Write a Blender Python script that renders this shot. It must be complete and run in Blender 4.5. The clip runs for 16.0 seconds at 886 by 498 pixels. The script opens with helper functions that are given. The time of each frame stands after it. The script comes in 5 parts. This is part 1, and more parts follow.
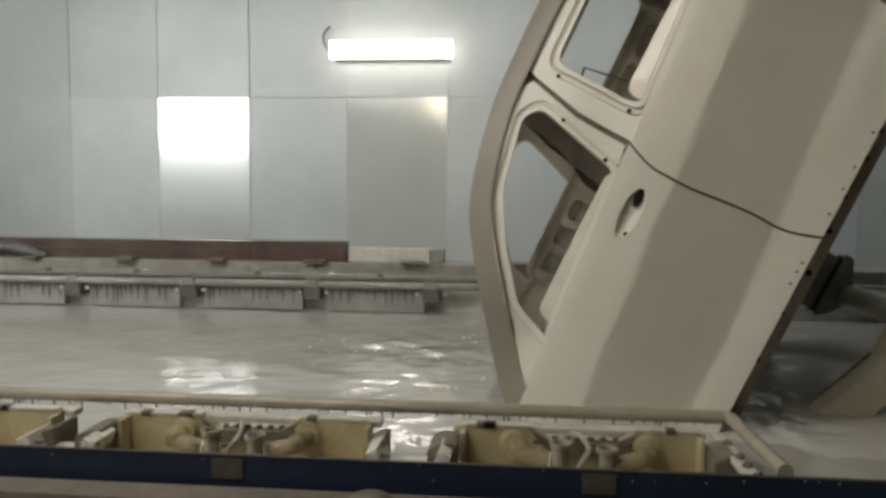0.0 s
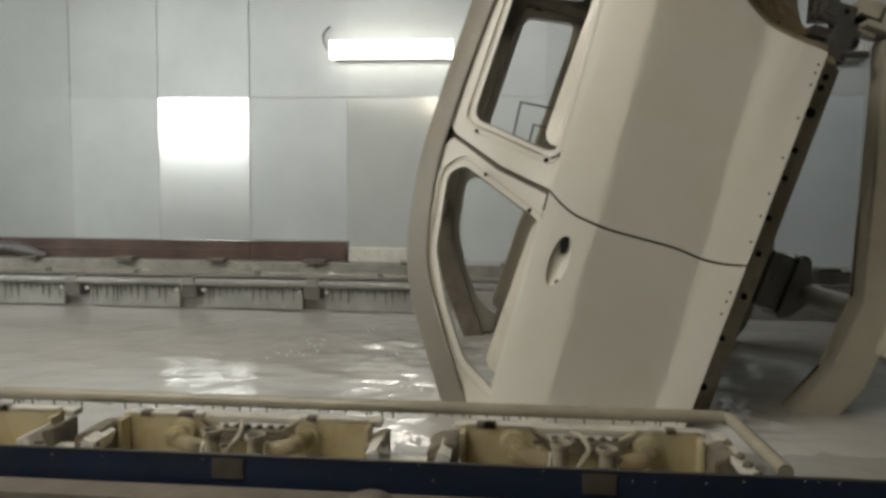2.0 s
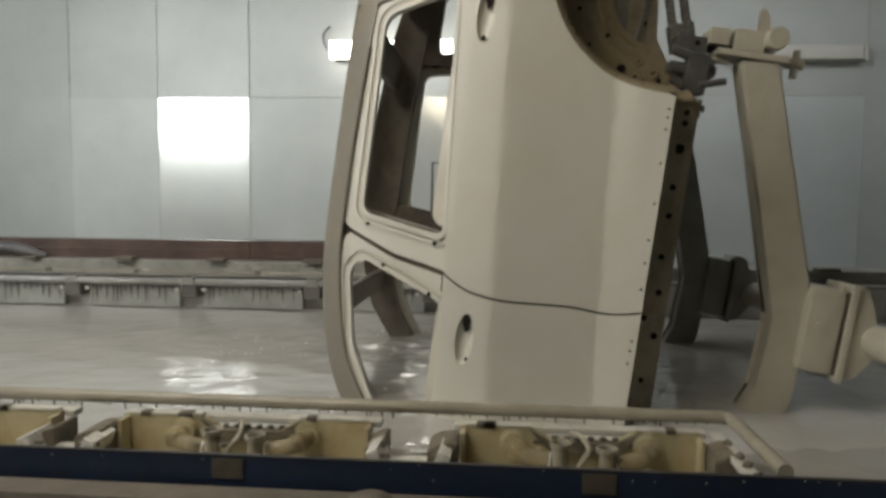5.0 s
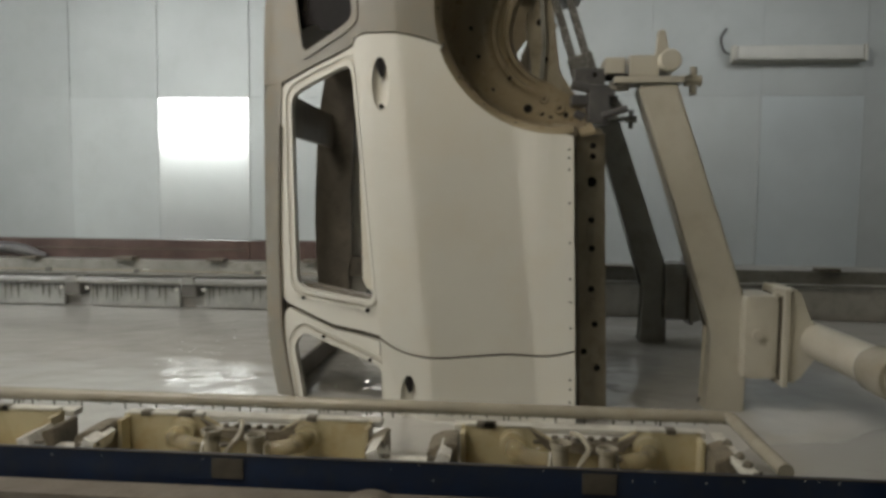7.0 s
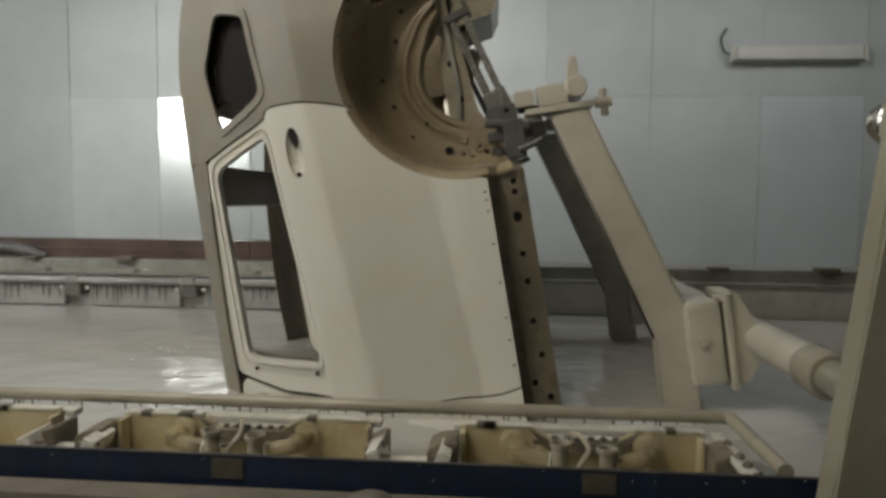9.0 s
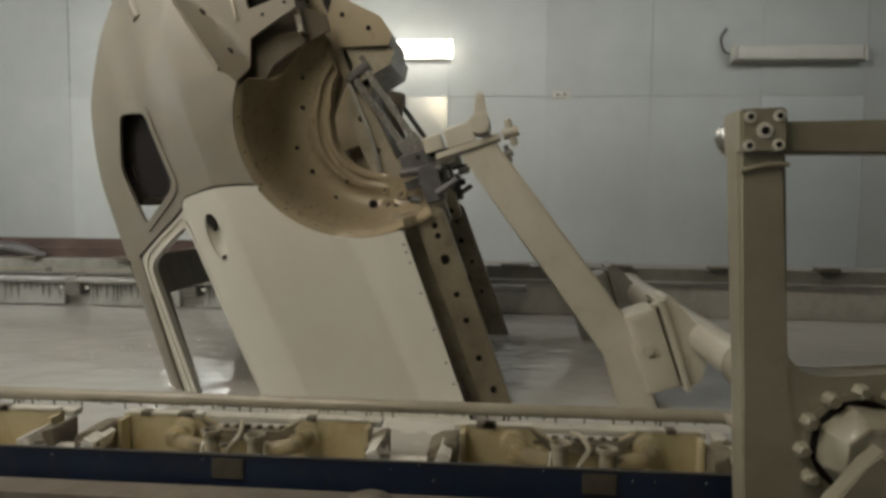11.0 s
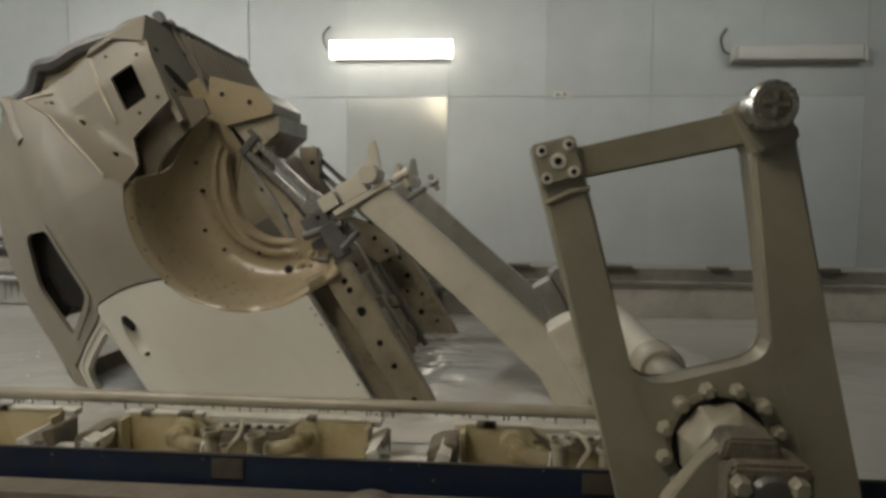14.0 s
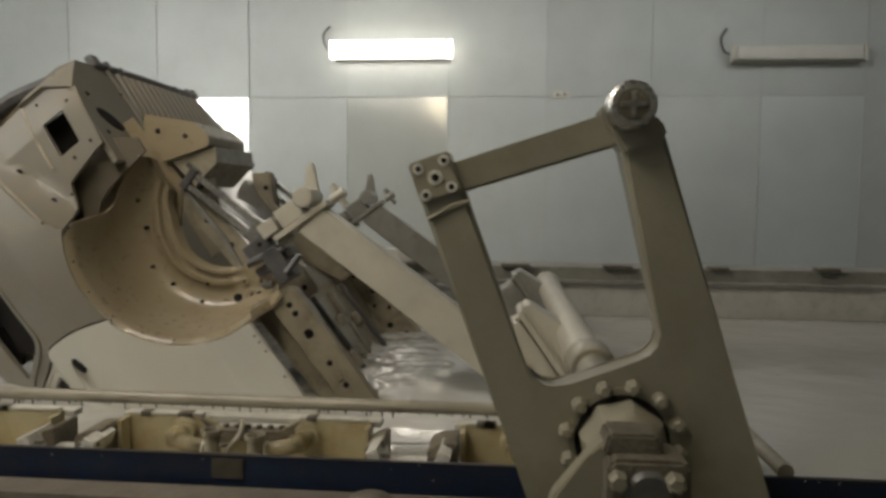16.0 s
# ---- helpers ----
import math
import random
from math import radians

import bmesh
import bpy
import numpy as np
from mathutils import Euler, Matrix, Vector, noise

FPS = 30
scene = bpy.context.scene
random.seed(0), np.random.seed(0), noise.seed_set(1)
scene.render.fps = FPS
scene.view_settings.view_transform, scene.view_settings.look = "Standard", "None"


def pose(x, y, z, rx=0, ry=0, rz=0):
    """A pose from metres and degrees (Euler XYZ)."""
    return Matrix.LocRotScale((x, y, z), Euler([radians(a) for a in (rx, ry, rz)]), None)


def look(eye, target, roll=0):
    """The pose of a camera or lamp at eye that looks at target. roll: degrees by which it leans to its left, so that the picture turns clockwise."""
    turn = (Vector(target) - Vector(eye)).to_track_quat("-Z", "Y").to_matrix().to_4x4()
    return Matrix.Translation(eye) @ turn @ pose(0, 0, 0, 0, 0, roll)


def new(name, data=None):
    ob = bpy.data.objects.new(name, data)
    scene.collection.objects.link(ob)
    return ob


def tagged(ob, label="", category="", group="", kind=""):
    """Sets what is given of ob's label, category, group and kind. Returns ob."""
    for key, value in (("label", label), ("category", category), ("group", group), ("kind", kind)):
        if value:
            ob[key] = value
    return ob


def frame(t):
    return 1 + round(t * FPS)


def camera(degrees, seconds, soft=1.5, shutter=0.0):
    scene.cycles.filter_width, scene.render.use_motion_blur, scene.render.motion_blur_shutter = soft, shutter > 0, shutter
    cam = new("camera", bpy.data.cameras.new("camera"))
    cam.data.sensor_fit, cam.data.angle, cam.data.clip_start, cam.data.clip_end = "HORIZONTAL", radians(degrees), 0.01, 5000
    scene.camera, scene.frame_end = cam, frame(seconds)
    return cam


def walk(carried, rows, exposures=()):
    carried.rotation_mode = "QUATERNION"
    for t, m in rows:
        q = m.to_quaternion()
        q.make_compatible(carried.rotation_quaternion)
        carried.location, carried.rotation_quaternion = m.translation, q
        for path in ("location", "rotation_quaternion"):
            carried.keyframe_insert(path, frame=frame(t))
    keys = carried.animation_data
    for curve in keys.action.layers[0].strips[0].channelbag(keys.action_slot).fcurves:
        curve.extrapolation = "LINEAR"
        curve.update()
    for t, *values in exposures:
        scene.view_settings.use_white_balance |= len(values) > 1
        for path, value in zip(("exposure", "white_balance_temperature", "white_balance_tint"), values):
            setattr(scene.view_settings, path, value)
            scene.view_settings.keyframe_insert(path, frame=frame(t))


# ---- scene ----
EYE = 1.4                       # height of the lens over the platform floor
cam = camera(64.9, 16.0, soft=3.3, shutter=0.3)
aim = Matrix.Translation((0, 0, EYE)) @ Matrix.Rotation(radians(4.797), 4, "Z") @ Matrix.Rotation(radians(-4.205), 4, "X") \
    @ Matrix.Rotation(radians(-0.513), 4, "Y") @ Matrix.Rotation(radians(90), 4, "X")
walk(cam, [(0.0, aim), (16.0, aim)], exposures=[(0.0, -0.10, 6560, 13), (4.0, -0.06, 6560, 13), (8.0, -0.15, 6450, 13), (11.5, -0.25, 6800, 13), (16.0, -0.31, 6800, 13)])

HUB_Z = EYE - 0.453             # height of the turning shaft
WATER_Z = EYE - 0.705
MID_Y = 2.96                    # the car's middle plane
# seconds, the shaft's place along the tank, its turn
TRAVEL = [
    (0.0, 1.651, -26.53),
    (0.5, 1.603, -25.18),
    (1.0, 1.563, -23.33),
    (1.5, 1.520, -21.77),
    (2.0, 1.476, -19.82),
    (2.5, 1.429, -17.98),
    (3.0, 1.386, -16.21),
    (3.5, 1.340, -14.27),
    (4.0, 1.296, -12.41),
    (6.5, 1.074, -2.44),
    (7.0, 1.024, 0.00),
    (7.5, 0.978, 2.10),
    (8.0, 0.930, 4.57),
    (8.5, 0.889, 6.55),
    (9.0, 0.854, 8.44),
    (11.5, 0.633, 21.21),
    (12.0, 0.598, 23.79),
    (12.5, 0.559, 25.68),
    (13.0, 0.515, 27.70),
    (13.5, 0.470, 28.71),
    (14.0, 0.426, 30.19),
    (14.5, 0.381, 31.55),
    (15.0, 0.336, 32.80),
    (15.5, 0.292, 34.10),
    (16.0, 0.247, 35.33),
]

# ---- world and light ----
world = bpy.data.worlds.new("world")
scene.world = world
world.use_nodes = True
world.node_tree.nodes["Background"].inputs[0].default_value = (0.02, 0.02, 0.02, 1)
world.node_tree.nodes["Background"].inputs[1].default_value = 0.1


def area(name, eye, target, sx, sy, power, colour):
    data = bpy.data.lights.new(name, "AREA")
    data.shape, data.size, data.size_y, data.energy, data.color = "RECTANGLE", sx, sy, power, colour
    ob = new(name, data)
    ob.matrix_world = look(eye, target)
    return ob


COOL, WARM = (0.97, 1.0, 1.0), (1.0, 0.955, 0.87)
# Unseen area lights added under the ceiling to set the overall brightness.
area("fill_light_front", (-2.1, 0.95, EYE + 2.25), (-1.1, 2.7, EYE - 0.2), 2.4, 0.5, 57, WARM)
area("fill_light_left", (-5.2, 2.6, EYE + 2.3), (-4.6, 3.6, EYE - 0.5), 1.6, 1.6, 12, COOL)
area("fill_light_back", (-0.6, 4.3, EYE + 2.4), (-0.6, 5.7, EYE + 1.1), 10.0, 0.5, 87, COOL)


# ---- materials ----
def paint(name, colour, rough=0.5, metal=0.0, vary=0.12, scale=3.0, fine=60.0, bump=0.05, dirt=None, amount=0.3, spec=0.5, rvary=0.1, coat=0.0):
    """A surface with large stains, fine grain and relief."""
    m = bpy.data.materials.new(name)
    m.use_nodes = True
    n, l = m.node_tree.nodes, m.node_tree.links
    b = n["Principled BSDF"]
    co = n.new("ShaderNodeTexCoord")
    big, small, ramp = n.new("ShaderNodeTexNoise"), n.new("ShaderNodeTexNoise"), n.new("ShaderNodeValToRGB")
    big.inputs["Scale"].default_value, big.inputs["Detail"].default_value = scale, 6
    small.inputs["Scale"].default_value, small.inputs["Detail"].default_value = fine, 4
    l.new(co.outputs["Object"], big.inputs["Vector"])
    l.new(co.outputs["Object"], small.inputs["Vector"])
    lo = tuple(c * (1 - vary) for c in colour)
    hi = tuple(min(1, c * (1 + vary)) for c in colour)
    ramp.color_ramp.elements[0].position, ramp.color_ramp.elements[1].position = 0.3, 0.7
    ramp.color_ramp.elements[0].color, ramp.color_ramp.elements[1].color = (*lo, 1), (*hi, 1)
    l.new(big.outputs["Fac"], ramp.inputs["Fac"])
    out = ramp.outputs["Color"]
    if dirt:
        mix, mask, spots = n.new("ShaderNodeMix"), n.new("ShaderNodeValToRGB"), n.new("ShaderNodeTexNoise")
        mix.data_type = "RGBA"
        spots.inputs["Scale"].default_value, spots.inputs["Detail"].default_value = scale * 2.7, 9
        spots.inputs["Roughness"].default_value = 0.65
        mask.color_ramp.elements[0].position, mask.color_ramp.elements[1].position = 0.48, 0.72
        mask.color_ramp.elements[0].color, mask.color_ramp.elements[1].color = (0, 0, 0, 1), (amount, amount, amount, 1)
        l.new(co.outputs["Object"], spots.inputs["Vector"])
        l.new(spots.outputs["Fac"], mask.inputs["Fac"])
        l.new(mask.outputs["Color"], mix.inputs[0])
        l.new(out, mix.inputs[6])
        mix.inputs[7].default_value = (*dirt, 1)
        out = mix.outputs[2]
    l.new(out, b.inputs["Base Color"])
    rr = n.new("ShaderNodeMapRange")
    rr.inputs["To Min"].default_value, rr.inputs["To Max"].default_value = max(0.02, rough - rvary), min(1, rough + rvary)
    l.new(small.outputs["Fac"], rr.inputs["Value"])
    l.new(rr.outputs["Result"], b.inputs["Roughness"])
    if bump:
        bp = n.new("ShaderNodeBump")
        bp.inputs["Strength"].default_value, bp.inputs["Distance"].default_value = bump, 0.01
        l.new(small.outputs["Fac"], bp.inputs["Height"])
        l.new(bp.outputs["Normal"], b.inputs["Normal"])
    b.inputs["Metallic"].default_value = metal
    b.inputs["Specular IOR Level"].default_value = spec
    b.inputs["Coat Weight"].default_value = coat
    return m


def vary_by_piece(m, amount):
    """Each piece of a cladding takes a slightly different tone."""
    n, l = m.node_tree.nodes, m.node_tree.links
    b = n["Principled BSDF"]
    src = b.inputs["Base Color"].links[0].from_socket
    info, rng, mul = n.new("ShaderNodeObjectInfo"), n.new("ShaderNodeMapRange"), n.new("ShaderNodeVectorMath")
    rng.inputs["To Min"].default_value, rng.inputs["To Max"].default_value = 1 - amount, 1 + amount
    l.new(info.outputs["Random"], rng.inputs["Value"])
    mul.operation = "SCALE"
    l.new(src, mul.inputs[0])
    l.new(rng.outputs["Result"], mul.inputs["Scale"])
    l.new(mul.outputs["Vector"], b.inputs["Base Color"])


def glow(name, colour, strength):
    m = bpy.data.materials.new(name)
    m.use_nodes = True
    b = m.node_tree.nodes["Principled BSDF"]
    b.inputs["Base Color"].default_value = (0.8, 0.8, 0.8, 1)
    b.inputs["Emission Color"].default_value, b.inputs["Emission Strength"].default_value = (*colour, 1), strength
    return m


def liquid():
    """An opaque grey paint bath with short choppy ripples."""
    m = paint("paint_bath", (0.43, 0.42, 0.385), 0.05, vary=0.05, scale=0.9, fine=9, bump=0.0, rvary=0.02, spec=0.85)
    n, l = m.node_tree.nodes, m.node_tree.links
    co, mp = n.new("ShaderNodeTexCoord"), n.new("ShaderNodeMapping")
    mp.inputs["Scale"].default_value = (0.75, 1.25, 1.0)
    l.new(co.outputs["Object"], mp.inputs["Vector"])
    last = None
    for scale, strength, distance in ((4.5, 0.3, 0.007), (14.0, 0.5, 0.0034)):
        wave, bp = n.new("ShaderNodeTexNoise"), n.new("ShaderNodeBump")
        wave.inputs["Scale"].default_value, wave.inputs["Detail"].default_value, wave.inputs["Distortion"].default_value = scale, 3, 0.8
        l.new(mp.outputs["Vector"], wave.inputs["Vector"])
        bp.inputs["Strength"].default_value, bp.inputs["Distance"].default_value = strength, distance
        l.new(wave.outputs["Fac"], bp.inputs["Height"])
        if last:
            l.new(last.outputs["Normal"], bp.inputs["Normal"])
        last = bp
    l.new(last.outputs["Normal"], n["Principled BSDF"].inputs["Normal"])
    return m


def clear_plastic(name, colour, through_share, rough):
    """Yellowed see-through plastic of the pipe fittings."""
    m = paint(name, colour, rough, vary=0.12, scale=25, fine=80, bump=0.03, rvary=0.05)
    m.node_tree.nodes["Principled BSDF"].inputs["Transmission Weight"].default_value = through_share
    m.node_tree.nodes["Principled BSDF"].inputs["IOR"].default_value = 1.35
    return m


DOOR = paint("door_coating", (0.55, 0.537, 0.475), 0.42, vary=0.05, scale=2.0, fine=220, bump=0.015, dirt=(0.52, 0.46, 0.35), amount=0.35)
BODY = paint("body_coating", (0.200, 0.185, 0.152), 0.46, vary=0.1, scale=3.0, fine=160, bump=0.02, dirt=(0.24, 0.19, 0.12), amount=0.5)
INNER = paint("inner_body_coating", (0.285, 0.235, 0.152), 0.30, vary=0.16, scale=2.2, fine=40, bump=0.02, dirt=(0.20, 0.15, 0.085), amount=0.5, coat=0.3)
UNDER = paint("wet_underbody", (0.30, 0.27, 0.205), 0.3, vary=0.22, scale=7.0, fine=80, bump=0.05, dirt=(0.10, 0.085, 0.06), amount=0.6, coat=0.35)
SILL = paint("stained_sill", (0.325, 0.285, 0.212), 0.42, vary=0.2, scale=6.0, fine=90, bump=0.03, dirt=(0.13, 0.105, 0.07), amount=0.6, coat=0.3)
# Cabin parts: the shade inside the car is put into this darker colour.
CABIN_SHADE = paint("shaded_cabin", (0.175, 0.155, 0.125), 0.4, vary=0.2, scale=6.0, fine=90, bump=0.03, dirt=(0.07, 0.06, 0.045), amount=0.6)
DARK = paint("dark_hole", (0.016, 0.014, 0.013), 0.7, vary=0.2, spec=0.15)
GAP = paint("dark_backing", (0.095, 0.079, 0.053), 0.6, vary=0.2)
CARRIER = paint("carrier_coating", (0.50, 0.473, 0.392), 0.40, vary=0.08, scale=4.0, fine=45, bump=0.08, dirt=(0.39, 0.35, 0.27), amount=0.5, coat=0.3)
# Grey of the wet rear floor; on the far arm it is painted shade.
GREY_STEEL = paint("wet_grey_and_shade", (0.30, 0.295, 0.27), 0.33, metal=0.3, vary=0.15, scale=5.0, fine=60, bump=0.06, dirt=(0.17, 0.165, 0.145), amount=0.6, coat=0.3)
FRAME = paint("drive_frame_coating", (0.262, 0.246, 0.190), 0.42, vary=0.12, scale=5.0, fine=35, bump=0.15, dirt=(0.21, 0.18, 0.12), amount=0.5, coat=0.3)
STEEL = paint("bare_steel", (0.55, 0.54, 0.52), 0.28, metal=1.0, vary=0.15, scale=12, fine=60, bump=0.05, dirt=(0.25, 0.2, 0.14), amount=0.4)
WETSTEEL = paint("wet_dark_steel", (0.21, 0.205, 0.19), 0.26, metal=0.3, vary=0.25, scale=9, fine=70, bump=0.04)
BLACK = paint("black_steel", (0.085, 0.083, 0.083), 0.35, vary=0.25, scale=8, fine=70, bump=0.05, dirt=(0.2, 0.19, 0.17), amount=0.4)
SHEET = paint("galvanised_sheet", (0.47, 0.50, 0.485), 0.5, metal=0.3, vary=0.07, scale=1.2, fine=30, bump=0.01, dirt=(0.40, 0.42, 0.40), amount=0.35, rvary=0.06)
vary_by_piece(SHEET, 0.06)
SATIN = paint("satin_sheet", (0.50, 0.52, 0.49), 0.15, metal=0.12, vary=0.06, scale=1.4, fine=20, bump=0.0, rvary=0.03)
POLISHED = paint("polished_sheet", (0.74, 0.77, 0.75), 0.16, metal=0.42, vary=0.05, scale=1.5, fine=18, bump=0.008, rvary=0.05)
WALLS = paint("grey_wall", (0.42, 0.43, 0.41), 0.6, vary=0.1, scale=1.0, fine=40)
PIPE = paint("splashed_pipe", (0.31, 0.285, 0.225), 0.22, vary=0.12, scale=9, fine=60, bump=0.08, dirt=(0.24, 0.2, 0.14), amount=0.5)
WETPIPE = paint("wet_grey_pipe", (0.23, 0.23, 0.212), 0.14, vary=0.15, scale=9, fine=60, bump=0.06, dirt=(0.36, 0.35, 0.31), amount=0.5)
CREAM = paint("cream_plastic", (0.44, 0.39, 0.25), 0.4, vary=0.1, scale=8, fine=60, bump=0.03, dirt=(0.34, 0.24, 0.11), amount=0.6)
# Real paint crust, and the painted shadow on the trolley's block and cap.
CRUST_SHADE = paint("crust_and_shade", (0.135, 0.12, 0.09), 0.6, vary=0.35, scale=30, fine=140, bump=0.5, dirt=(0.07, 0.06, 0.045), amount=0.9)
BLUE = paint("blue_steel", (0.0055, 0.0150, 0.042), 0.45, vary=0.25, scale=7, fine=50, bump=0.06, dirt=(0.019, 0.023, 0.032), amount=0.8)
MOTTLE = paint("mottled_crust", (0.15, 0.128, 0.092), 0.5, vary=0.35, scale=22, fine=120, bump=0.4, dirt=(0.30, 0.27, 0.21), amount=0.4)
TAPE = paint("brown_tape", (0.07, 0.06, 0.045), 0.6, vary=0.25, scale=25, fine=120)
DUST = paint("dusty_ledge", (0.15, 0.132, 0.105), 0.7, vary=0.2, scale=6, fine=60, bump=0.3, dirt=(0.12, 0.10, 0.075), amount=0.8)
RED = paint("brown_red_plastic", (0.10, 0.070, 0.062), 0.12, vary=0.3, scale=3, fine=60, bump=0.01, dirt=(0.16, 0.11, 0.09), amount=0.5)
RIM = paint("stained_rim", (0.25, 0.245, 0.215), 0.5, vary=0.2, scale=6, fine=50, bump=0.2, dirt=(0.15, 0.145, 0.12), amount=0.8)
TANK = paint("tank_lining", (0.50, 0.49, 0.45), 0.4, vary=0.1, scale=5, fine=50, bump=0.1, dirt=(0.3, 0.29, 0.26), amount=0.6)
DRIP = paint("dark_drips", (0.11, 0.105, 0.09), 0.45, vary=0.2)
FLOOR = paint("concrete_floor", (0.16, 0.155, 0.14), 0.8, vary=0.2, scale=3, fine=50, bump=0.2)
FOAM = paint("foam", (0.74, 0.73, 0.69), 0.25, vary=0.06, scale=20, fine=90, bump=0.4)
WHITE = paint("white_splashed_steel", (0.68, 0.67, 0.62), 0.25, vary=0.15, scale=25, fine=90, bump=0.2, dirt=(0.25, 0.22, 0.16), amount=0.6)
PALE = paint("pale_plastic", (0.55, 0.54, 0.48), 0.5, vary=0.12, scale=9, fine=60, dirt=(0.3, 0.28, 0.22), amount=0.6)
DIFFUSER = paint("dead_diffuser", (0.55, 0.55, 0.50), 0.35, vary=0.05, scale=6)
DOME = clear_plastic("dome_plastic", (0.86, 0.79, 0.58), 0.92, 0.06)
TUBING = clear_plastic("fitting_plastic", (0.62, 0.55, 0.38), 0.7, 0.12)
CELL = paint("cell_cover_plate", (0.27, 0.275, 0.255), 0.35, vary=0.15, scale=5, fine=50, bump=0.1, dirt=(0.42, 0.41, 0.37), amount=0.6)
# Brown strip that draws the groove line round the window frames.
GROOVE = paint("frame_groove_brown", (0.40, 0.365, 0.29), 0.5, vary=0.2, scale=9, fine=90)
# Paler sheet for one panel of the lower row.
PALE_PANEL = paint("bright_sheet", (0.58, 0.625, 0.62), 0.36, metal=0.35, vary=0.06, scale=1.5, fine=30, bump=0.01)
LIT = glow("lit_tube_cover", (1.0, 0.96, 0.86), 8)
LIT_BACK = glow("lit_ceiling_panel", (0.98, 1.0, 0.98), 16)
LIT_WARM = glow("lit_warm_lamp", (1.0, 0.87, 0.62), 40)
BATH = liquid()
FROTH = paint("frothy_bath", (0.52, 0.51, 0.472), 0.10, vary=0.08, scale=3, fine=40, bump=0.03, rvary=0.06)


# ---- mesh helpers ----
def finish(bm, angle=32):
    bmesh.ops.recalc_face_normals(bm, faces=bm.faces)
    for f in bm.faces:
        f.smooth = True
    lim = radians(angle)
    for e in bm.edges:
        e.smooth = len(e.link_faces) == 2 and e.calc_face_angle(0) < lim


def part(name, bm, material, parent=None, label="", angle=38, weighted=True):
    """Links a bmesh as one mesh object."""
    finish(bm, angle)
    me = bpy.data.meshes.new(name)
    bm.to_mesh(me)
    bm.free()
    me.materials.append(material)
    ob = new(name, me)
    if parent:
        ob.parent = parent
    if label:
        ob["label"] = label
    if weighted:
        ob.modifiers.new("weighted_normal", "WEIGHTED_NORMAL").keep_sharp = True
    return ob


def thing(name, label, category, group="", kind="", at=None):
    ob = new(name)
    ob.empty_display_size = 0.05
    if at is not None:
        ob.matrix_world = at
    return tagged(ob, label, category, group, kind)


def box(bm, lo, hi, bevel=0.0, m=None):
    r = bmesh.ops.create_cube(bm, size=1)["verts"]
    s = [b - a for a, b in zip(lo, hi)]
    c = [(b + a) / 2 for a, b in zip(lo, hi)]
    for v in r:
        v.co = Vector((v.co.x * s[0] + c[0], v.co.y * s[1] + c[1], v.co.z * s[2] + c[2]))
    if bevel:
        es = {e for v in r for e in v.link_edges}
        r = bmesh.ops.bevel(bm, geom=list(es), offset=bevel, segments=2, affect="EDGES", profile=0.6)["verts"]
        r = list({v for v in r})
    if m is not None:
        fs = {v for v in r}
        for v in fs:
            v.co = m @ v.co
    return bm


def tube(bm, pts, r, seg=12, caps=True):
    """A round tube along points; r: one radius, or one for each point."""
    pts = [Vector(p) for p in pts]
    rs = r if isinstance(r, (list, tuple)) else [r] * len(pts)
    rings, side = [], None
    for i, p in enumerate(pts):
        d = (pts[min(i + 1, len(pts) - 1)] - pts[max(i - 1, 0)]).normalized()
        if side is None:
            side = d.orthogonal().normalized()
        side = (side - d * side.dot(d)).normalized()
        up = d.cross(side)
        rings.append([bm.verts.new(p + (side * math.cos(2 * math.pi * k / seg) + up * math.sin(2 * math.pi * k / seg)) * rs[i]) for k in range(seg)])
    for a, b in zip(rings, rings[1:]):
        for k in range(seg):
            bm.faces.new((a[k], a[(k + 1) % seg], b[(k + 1) % seg], b[k]))
    if caps:
        bm.faces.new(rings[0][::-1])
        bm.faces.new(rings[-1])
    return bm


def lathe(bm, cx, cy, profile, seg=18):
    """A turned open shell about an upright axis; profile: radius, height."""
    rings = [[bm.verts.new((cx + r * math.cos(2 * math.pi * k / seg), cy + r * math.sin(2 * math.pi * k / seg), h)) for k in range(seg)] for r, h in profile]
    for a, b in zip(rings, rings[1:]):
        for k in range(seg):
            bm.faces.new((a[k], a[(k + 1) % seg], b[(k + 1) % seg], b[k]))
    return bm


def prism(bm, poly, y0, y1, bevel=0.0):
    """A plate of outline poly in x and z, between two depths."""
    a = [bm.verts.new((x, y0, z)) for x, z in poly]
    b = [bm.verts.new((x, y1, z)) for x, z in poly]
    n = len(poly)
    fs = [bm.faces.new(a), bm.faces.new(b[::-1])]
    for i in range(n):
        fs.append(bm.faces.new((a[i], b[i], b[(i + 1) % n], a[(i + 1) % n])))
    if bevel:
        es = {e for f in fs for e in f.edges}
        bmesh.ops.bevel(bm, geom=list(es), offset=bevel, segments=2, affect="EDGES")
    return bm


def spline(pts, n=5):
    """A smooth run through points."""
    out = []
    for i in range(len(pts) - 1):
        p0, p1, p2, p3 = pts[max(i - 1, 0)], pts[i], pts[i + 1], pts[min(i + 2, len(pts) - 1)]
        for k in range(n):
            t = k / n
            out.append(tuple(0.5 * (2 * b + (c - a) * t + (2 * a - 5 * b + 4 * c - d) * t * t + (3 * b - a - 3 * c + d) * t ** 3)
                             for a, b, c, d in zip(p0, p1, p2, p3)))
    out.append(tuple(pts[-1]))
    return out


